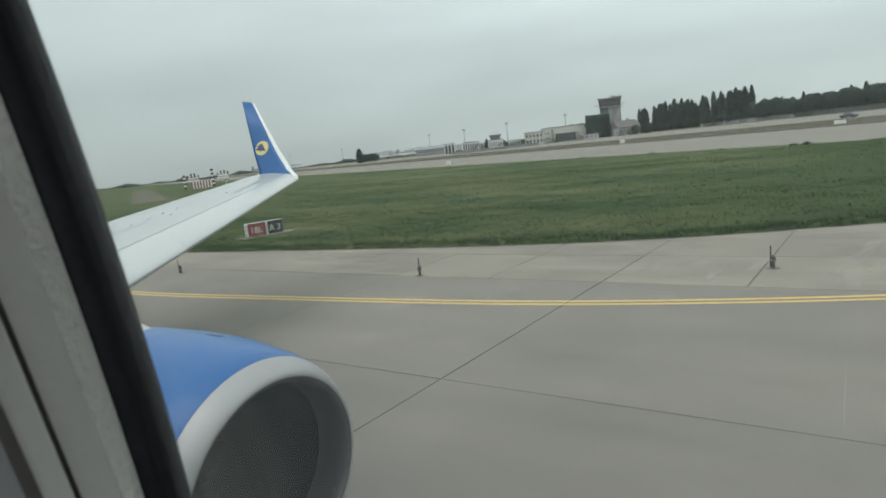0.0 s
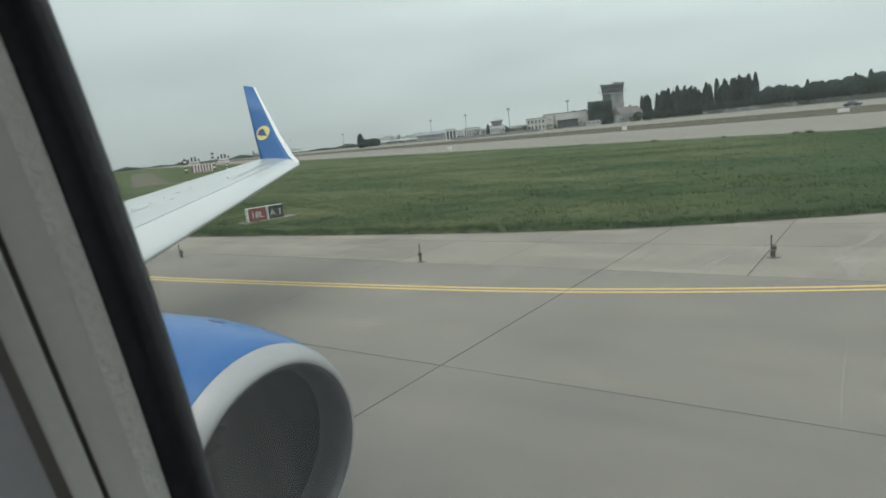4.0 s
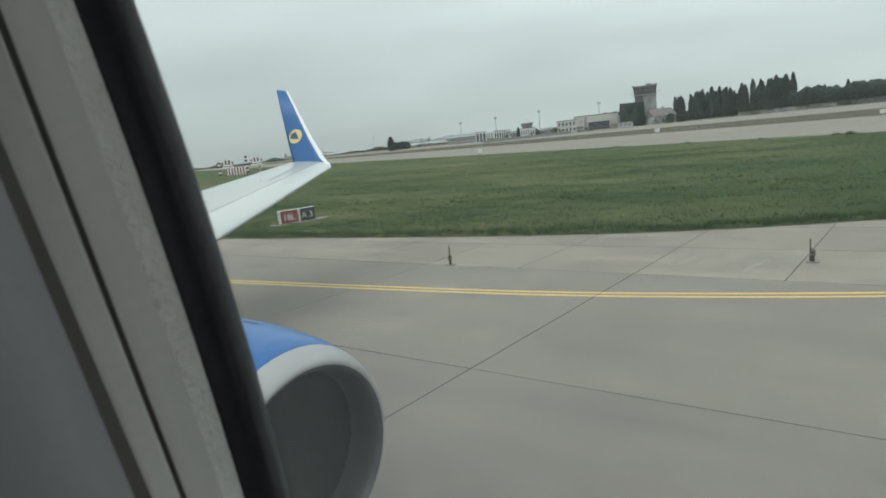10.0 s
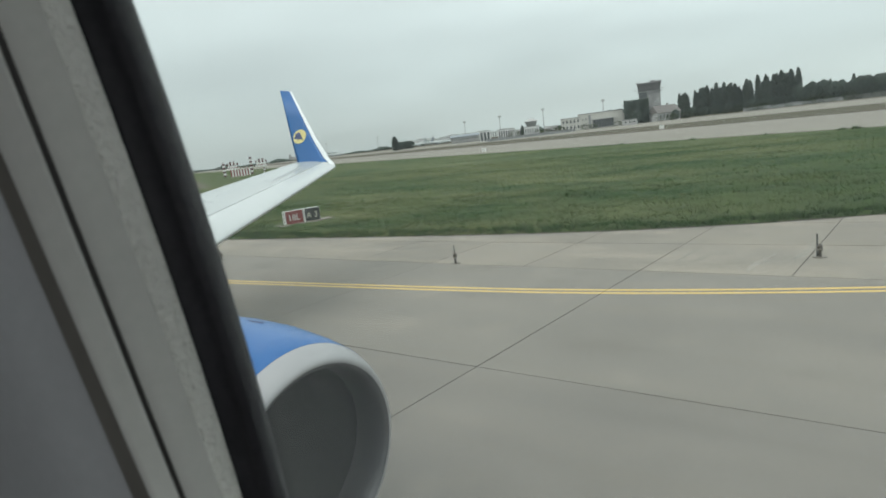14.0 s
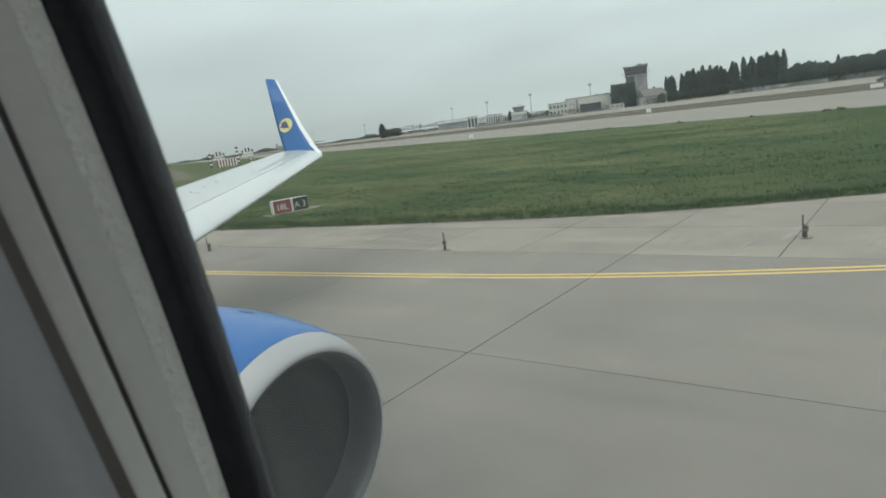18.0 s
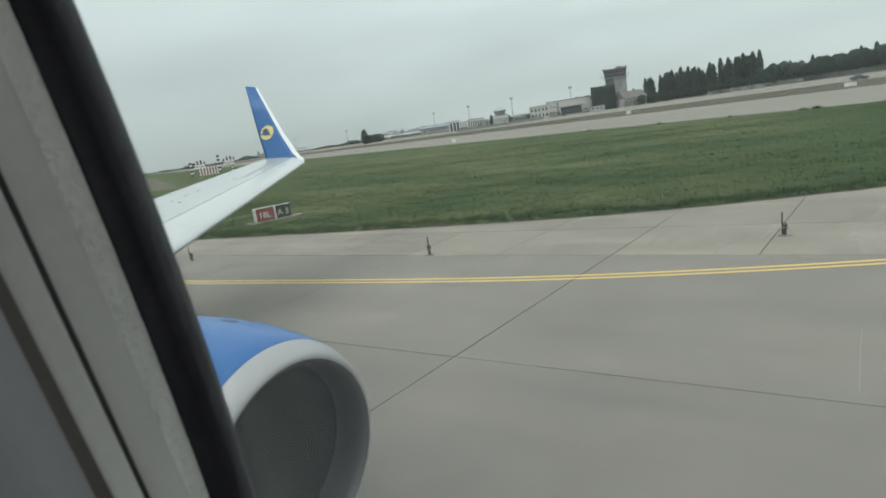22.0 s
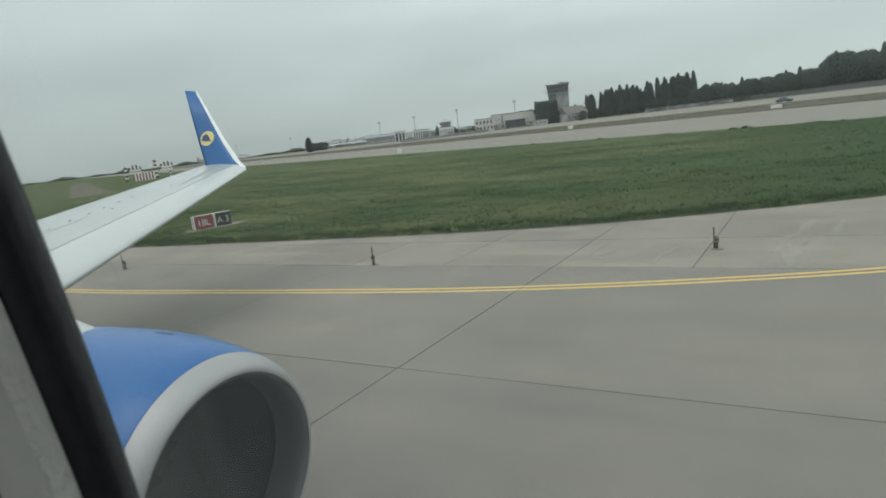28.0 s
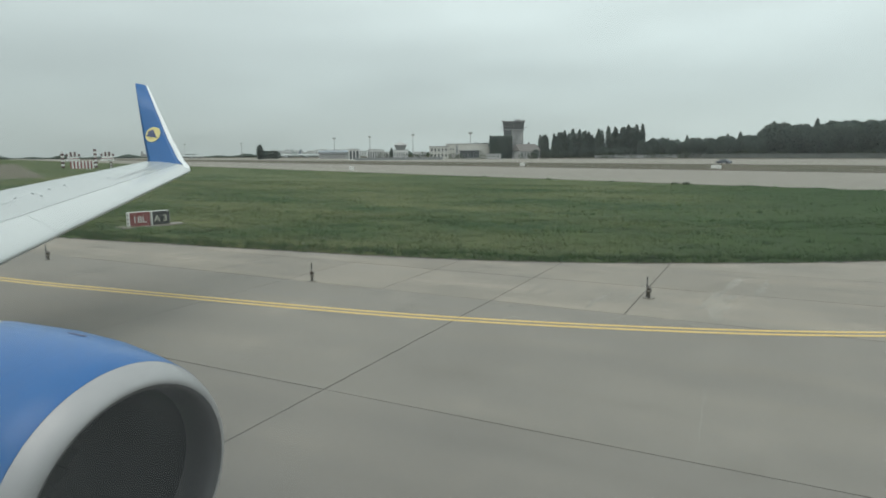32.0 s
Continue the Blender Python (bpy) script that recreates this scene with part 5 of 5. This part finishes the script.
for k in range(16):
    bearing = -42.4 + 0.62 * k + cr.uniform(-0.1, 0.1)
    block("apartment_block", bearing, 1250 + cr.uniform(-80, 150), cr.uniform(14, 26), 12, cr.uniform(8, 14), "distant pale apartment block on the horizon", "apartment block", M_PALE, M_PALE, 5, 3, "blocks on the horizon")
for k in range(44):
    bearing = cr.uniform(-42.0, -33.0)
    w = cr.uniform(9, 18)
    block("apartment_block", bearing, cr.uniform(1350, 1900), w, 11, cr.uniform(9, 16), "distant pale apartment block on the horizon", "apartment block", M_PALE, M_PALE, 3, 3, "blocks on the horizon")
for k in range(22):
    bearing = -34.6 + 0.55 * k
    if -27.2 < bearing < -22.5:
        continue
    block("boundary_wall", bearing, 432 + 0.4 * k, 4.15, 0.5, 1.7, "low grey boundary wall panel along the apron", "wall", M_GREYW, M_ROOF, 0, 0, "wall along the apron", 0.1)

for k in range(13):
    block("boundary_wall", -13.6 + 0.52 * k, 446, 4.05, 0.5, 2.0, "low grey boundary wall panel along the apron", "wall", M_GREYW, M_GREYW, 0, 0, "wall along the apron", 0.1)

for k in range(30):
    bearing = -6.7 + 0.56 * k
    pw = block("boundary_wall", bearing, 350 / math.cos(radians(bearing - 26)), 4.3, 0.4, 2.5, "tall dark grey concrete boundary wall panel before the wood", "wall", M_FENCE, M_FENCE, 0, 0, "wall along the apron", 0.1)
    pw.rotation_euler = (0, 0, radians(-26))

# lighting masts
mast_me = mesh("pole", *tube_geo((0, 0, -0.3), (0, 0, 19), 0.36, 0.2, 8), M_GREYW)
head_me = mesh("lamp_frame", *box_geo(-1.5, 1.5, -0.3, 0.3, 19.0, 20.4, 0.1), M_GREYW)
lamp_me = box("floodlight", (-0.35, -0.65, 19.2), (0.35, -0.3, 20.1), M_CASE, 0.05)
mast = facing("floodlight_mast", -36.7, 640, "tall grey apron floodlight mast", "floodlight mast", "masts along the apron")
put("pole", mast_me, mast, at=(0, 0, 0))
put("lamp_frame", head_me, mast, at=(0, 0, 0))
for dx in (-1.0, 0.0, 1.0):
    put("floodlight", lamp_me, mast, at=(dx, 0, 0))
for bearing, d in ((-33.6, 590), (-29.8, 540), (-24.7, 500), (-44.5, 900), (-49.0, 950)):
    copy_thing(mast, Matrix.Translation(place(bearing, d, -0.01)) @ Matrix.Rotation(-radians(bearing), 4, "Z"))

# parked airliners and a car on the apron
def airliner(bearing, d, turn, tailm):
    ob = thing("parked_airliner", place(bearing, d, 0), "white parked airliner on the far apron", "airliner", "airliners on the apron")
    ob.rotation_euler = (0, 0, radians(turn))
    prof = [(-17, 0.3, 3.9), (-15, 0.9, 3.6), (-10, 1.7, 3.2), (0, 1.9, 3.0), (11, 1.9, 3.0), (14.5, 1.5, 2.9), (16.5, 0.8, 2.7), (17.2, 0.1, 2.6)]
    put("fuselage", mesh("fuselage", *loft([[(x, r * math.cos(a), z + r * math.sin(a)) for a in np.linspace(0, 2 * math.pi, 13)[:-1]] for x, r, z in prof], True, True, True), M_WING, True), ob, at=(0, 0, 0))
    v = [(-16.5, 0, 4.5), (-11.5, 0, 4.6), (-15.2, 0, 11.0), (-17.3, 0, 11.0)]
    put("tail_fin", mesh("tail_fin", [(a, b - 0.15, c) for a, b, c in v] + [(a, b + 0.15, c) for a, b, c in v], [(0, 1, 2, 3), (7, 6, 5, 4), (0, 4, 5, 1), (1, 5, 6, 2), (2, 6, 7, 3), (3, 7, 4, 0)], tailm), ob, at=(0, 0, 0))
    for s in (-1, 1):
        v = [(3, s * 1.6, 2.2), (-3, s * 1.6, 2.2), (-6, s * 15, 3.4), (-4.6, s * 15, 3.4)]
        put("wing", mesh("wing", v + [(a, b, c + 0.3) for a, b, c in v], [(0, 1, 2, 3), (7, 6, 5, 4), (0, 4, 5, 1), (1, 5, 6, 2), (2, 6, 7, 3), (3, 7, 4, 0)], M_WING), ob, at=(0, 0, 0))
        put("engine", mesh("engine", *tube_geo((3.5, s * 5, 1.5), (-0.5, s * 5, 1.6), 0.95, 0.7, 12), M_WING), ob, at=(0, 0, 0))
        v = [(-15, s * 0.6, 4.2), (-13.2, s * 0.6, 4.2), (-16, s * 6, 4.8), (-17, s * 6, 4.8)]
        put("tailplane", mesh("tailplane", v + [(a, b, c + 0.2) for a, b, c in v], [(0, 1, 2, 3), (7, 6, 5, 4), (0, 4, 5, 1), (1, 5, 6, 2), (2, 6, 7, 3), (3, 7, 4, 0)], M_WING), ob, at=(0, 0, 0))
    for x, y in ((12, 0), (-1, 2.6), (-1, -2.6)):
        put("wheel", mesh("wheel", *tube_geo((x, y - 0.25, 0.5), (x, y + 0.25, 0.5), 0.5, 0.5, 12), M_DARK), ob, at=(0, 0, 0))
        put("gear_leg", mesh("gear_leg", *tube_geo((x, y, 0.5), (x, y, 2.0), 0.14, 0.16, 8), M_CASE), ob, at=(0, 0, 0))
    return ob


airliner(-39.2, 800, 30, M_WING)
airliner(-40.6, 860, -160, M_BLUEROOF)
airliner(-48.5, 900, 20, M_WING)

M_CAR = mat("blue_grey_car_paint", (0.07, 0.085, 0.105), 0.35, var=0.03)
car = thing("car", (place(-3.5, 228)), "blue-grey car driving strip beside the runway", "car")
car.rotation_euler = (0, 0, radians(154))
put("body", mesh("body", *loft([[(x, -0.9, a), (x, 0.9, a), (x, 0.92, b), (x, -0.92, b)] for x, a, b in ((-2.3, 0.45, 0.75), (-2.1, 0.3, 0.95), (2.0, 0.3, 0.9), (2.3, 0.4, 0.7))], True, True, True), M_CAR), car, at=(0, 0, 0))
put("cabin", mesh("cabin", *frustum(1.5, 0.85, 0.95, 0.7, 0.93, 1.5), M_PANE), car, "dark glazed cabin", at=(0, 0, 0))
for x in (-1.4, 1.4):
    for y in (-0.85, 0.85):
        put("wheel", mesh("wheel", *tube_geo((x, y - 0.1, 0.32), (x, y + 0.1, 0.32), 0.32, 0.32, 14), M_DARK), car, at=(0, 0, 0))

# ---- trees ----
M_BARK = mat("bark", (0.09, 0.075, 0.06), 0.9, var=0.2, scale=2.0)
# leaf green lightened and shifted to blue-grey, with distance haze in the colour
M_LEAF = mat("hazed_foliage", (0.122, 0.165, 0.142), 0.8, var=0.10, scale=0.2, fine=1.0, bump=0, col2=(0.138, 0.172, 0.138), spec=0.2, rnd=0.12)
leafy(M_LEAF, 0.5)
M_LEAF2 = mat("light_foliage", (0.11, 0.145, 0.08), 0.8, var=0.3, scale=0.35, fine=2.0, bump=0, spec=0.2, rnd=0.12)
leafy(M_LEAF2, 0.5)
tr = np.random.default_rng(5)
OCT = np.array([(1, 0, 0), (-1, 0, 0), (0, 1, 0), (0, -1, 0), (0, 0, 1), (0, 0, -1)], float)
OCF = np.array([(0, 2, 4), (2, 1, 4), (1, 3, 4), (3, 0, 4), (2, 0, 5), (1, 2, 5), (3, 1, 5), (0, 3, 5)])


def crown(kind):
    """Clumps and loose leaves; a unit tree 1 m high, scaled when placed."""
    cs, ss = [], []
    n = {"poplar": 520, "broad": 760, "bush": 160, "clipped": 1500}[kind]
    for i in range(n):
        t = tr.uniform(0, 1)
        a = tr.uniform(0, 2 * np.pi)
        if kind == "poplar":
            r = 0.098 * min(1.0, 0.35 + 3.0 * t) * (1 - t ** 3.2) ** 0.7 * np.sqrt(tr.uniform(0.1, 1))
            c, s = (r * np.cos(a), r * np.sin(a), 0.03 + 0.94 * t), tr.uniform(0.024, 0.044) * (1.15 - 0.5 * t)
        elif kind == "clipped":
            c, s = (tr.uniform(-0.5, 0.5), tr.uniform(-0.3, 0.3), tr.uniform(0.03, 0.95)), tr.uniform(0.04, 0.07)
        else:
            u = tr.uniform(-0.9, 1)
            q = np.sqrt(1 - u * u) * tr.uniform(0.45, 1)
            w = 0.42 if kind == "broad" else 0.7
            c, s = (w * q * np.cos(a), w * q * np.sin(a), (0.50 + 0.47 * u) if kind == "broad" else (0.45 + 0.45 * u)), tr.uniform(0.028, 0.055)
        cs.append(c)
        ss.append(s)
    cs, ss = np.array(cs), np.array(ss)
    v = cs[:, None, :] + OCT[None] * ss[:, None, None] * tr.uniform(0.5, 0.95, (n, 6, 1)) + tr.normal(0, 0.004, (n, 6, 3))
    f = (OCF[None] + 6 * np.arange(n)[:, None, None]).reshape(-1, 3)
    v = v.reshape(-1, 3)
    m = 1500 if kind == "poplar" else 3200 if kind == "broad" else 1400
    pick = tr.integers(0, n, m)
    d = tr.normal(0, 1, (m, 3))
    d /= np.linalg.norm(d, axis=1)[:, None]
    c = cs[pick] + d * ss[pick][:, None] * 1.1
    size = 0.010 if kind == "poplar" else 0.013
    leaf = (c[:, None, :] + tr.normal(0, size, (m, 3, 3))).reshape(-1, 3)
    f2 = np.arange(3 * m).reshape(-1, 3) + len(v)
    me = mesh("crown", np.concatenate([v, leaf]).tolist(), np.concatenate([f, f2]).tolist(), M_LEAF if kind != "bush" else M_LEAF2)
    # shading follows the crown as a whole
    own = np.concatenate([np.repeat(cs, 6, axis=0), np.repeat(c, 3, axis=0)])
    nv = (np.concatenate([v, leaf]) - (0, 0, 0.45)) * (1, 1, 0.5) * 2.0 + tr.normal(0, 0.18, (len(own), 3)) + (0, 0, 0.35)
    nv /= np.linalg.norm(nv, axis=1)[:, None]
    me.normals_split_custom_set_from_vertices(nv.tolist())
    return me


def trunk(kind):
    top = {"poplar": 0.8, "broad": 0.6, "bush": 0.3, "clipped": 0.5}[kind]
    parts = [tube_geo((0, 0, -0.02), (0.005, 0.003, top), 0.017, 0.005, 7)]
    for k in range(4):
        a = 1.6 * k
        z = top * (0.35 + 0.13 * k)
        rr = 0.06 if kind == "poplar" else 0.22
        parts.append(tube_geo((0, 0, z), (rr * math.cos(a), rr * math.sin(a), z + 0.16), 0.008, 0.003, 5))
    return mesh("trunk", *joined(parts), M_BARK)


CR = {k: [crown(k) for _ in range(3 if k != "clipped" else 1)] for k in ("poplar", "broad", "bush", "clipped")}
TK = {k: trunk(k) for k in CR}
NAMES = {"poplar": ("poplar_tree", "tall narrow dark green poplar behind the apron", "tree", "poplars behind the apron"), "broad": ("broadleaf_tree", "broad dark green tree behind the apron", "tree", "trees behind the apron"), "bush": ("shrub", "low light green shrub beside the apron", "shrub", "shrubs along the apron"), "clipped": ("hedge_tree", "dense dark block of clipped trees", "tree", "")}


def tree(kind, bearing, dist, h, fat=1.0):
    nm, lab, cat, grp = NAMES[kind]
    ob = thing(nm, place(bearing, dist, -0.03), lab, cat, grp)
    ob.rotation_euler = (0, 0, tr.uniform(0, 6.28) if kind != "clipped" else -radians(bearing))
    ob.scale = (h * fat, h * fat, h)
    put("trunk", TK[kind], ob, at=(0, 0, 0))
    put("crown", CR[kind][int(tr.integers(0, len(CR[kind])))], ob, at=(0, 0, 0))


# the poplar row grows taller towards the wood
for k in range(58):
    bearing = -18.6 + 8.6 * (k / 57) ** 0.9 + tr.uniform(-0.1, 0.1)
    if -17.85 < bearing < -17.5 or -16.45 < bearing < -16.1 or -13.1 < bearing < -12.9:
        continue
    t = (bearing + 18.6) / 8.5
    tree("poplar", bearing, 520 + tr.uniform(-8, 16), (18.5 + 6.0 * t) * tr.choice([0.72, 0.86, 0.95, 1.0, 1.06]) * tr.uniform(0.95, 1.05), tr.uniform(0.95, 1.4))
for k in range(20):
    tree("broad", -18.3 + 0.43 * k, 512 + tr.uniform(-6, 4), tr.uniform(5, 8), 1.3)
for k in range(150):
    bearing = -9.9 + 0.27 * k
    hh = np.interp(bearing, [-10, -8.5, -7, -5.6, -4, -0.9, -0.5, 2, 8, 30], [11.5, 13.5, 14, 13.2, 14.5, 15.5, 21.0, 22.5, 22, 20])
    tree("broad", bearing + tr.uniform(-0.15, 0.15), 470 + tr.uniform(-10, 40), hh * tr.uniform(0.74, 1.06), tr.uniform(0.7, 1.15))
    if k % 4 == 0:
        tree("poplar", bearing + tr.uniform(-0.3, 0.3), 500, hh * tr.uniform(0.9, 1.18), tr.uniform(1.0, 1.6))
for k in range(46):
    tree("bush", -19 + 0.95 * k + tr.uniform(-0.3, 0.3), 420 + tr.uniform(-15, 10), tr.uniform(2.2, 5.0), 1.5)
tree("bush", -19.35, 452, 4.6, 1.1)
tree("bush", -20.2, 450, 3.2, 1.5)
tree("broad", -18.95, 462, 6.5, 1.1)
tree("clipped", -22.0, 468, 16.8, 0.95)
tree("broad", -23.4, 520, 12.5, 1.3)
tree("broad", -24.2, 520, 12.5, 1.2)
for b_, h_ in ((-28.9, 7.5), (-28.4, 6.5), (-30.2, 6.0), (-32.4, 7.5), (-26.3, 6.0), (-25.6, 5.2), (-23.6, 5.0), (-29.7, 5.5)):
    tree("bush", b_, 455, h_ * 0.75, 1.5)
tree("poplar", -31.7, 500, 9.0, 1.6)
tree("poplar", -43.0, 640, 14.5, 2.6)
for b_, h_ in ((-42.75, 8.5), (-42.4, 8.2), (-42.0, 8.5), (-41.65, 8.0)):
    tree("broad", b_, 640, h_, 1.3)

# far tree belts on the horizon
def belt(b0, b1, d, h, n):
    bb = tr.uniform(b0, b1, n)
    dd = d + tr.uniform(-60, 60, n)
    hh = h * (0.55 + 0.45 * np.sin(bb * 2.1) * np.sin(bb * 0.7 + 1)) * tr.uniform(0.5, 1.1, n)
    c = np.stack([dd * np.sin(np.radians(bb)), dd * np.cos(np.radians(bb)), hh * 0.4], 1)
    s = np.stack([hh * 0.8, hh * 0.8, hh * 0.6], 1)
    v = (c[:, None, :] + OCT[None] * s[:, None, :] * tr.uniform(0.6, 1.25, (n, 6, 1))).reshape(-1, 3)
    return v, (OCF[None] + 6 * np.arange(n)[:, None, None]).reshape(-1, 3)


parts = [belt(-125, -44, 1700, 9, 3600), belt(-60, -38, 1400, 8, 700), belt(-36, 40, 1500, 14, 900)]
vv = np.concatenate([p[0] for p in parts])
k, ff = 0, []
for p in parts:
    ff.append(p[1] + k)
    k += len(p[0])
tagged(put("far_trees", mesh("far_trees", vv.tolist(), np.concatenate(ff).tolist(), M_LEAF)), "far hazy belt of trees along the horizon", "tree belt", kind="stuff")
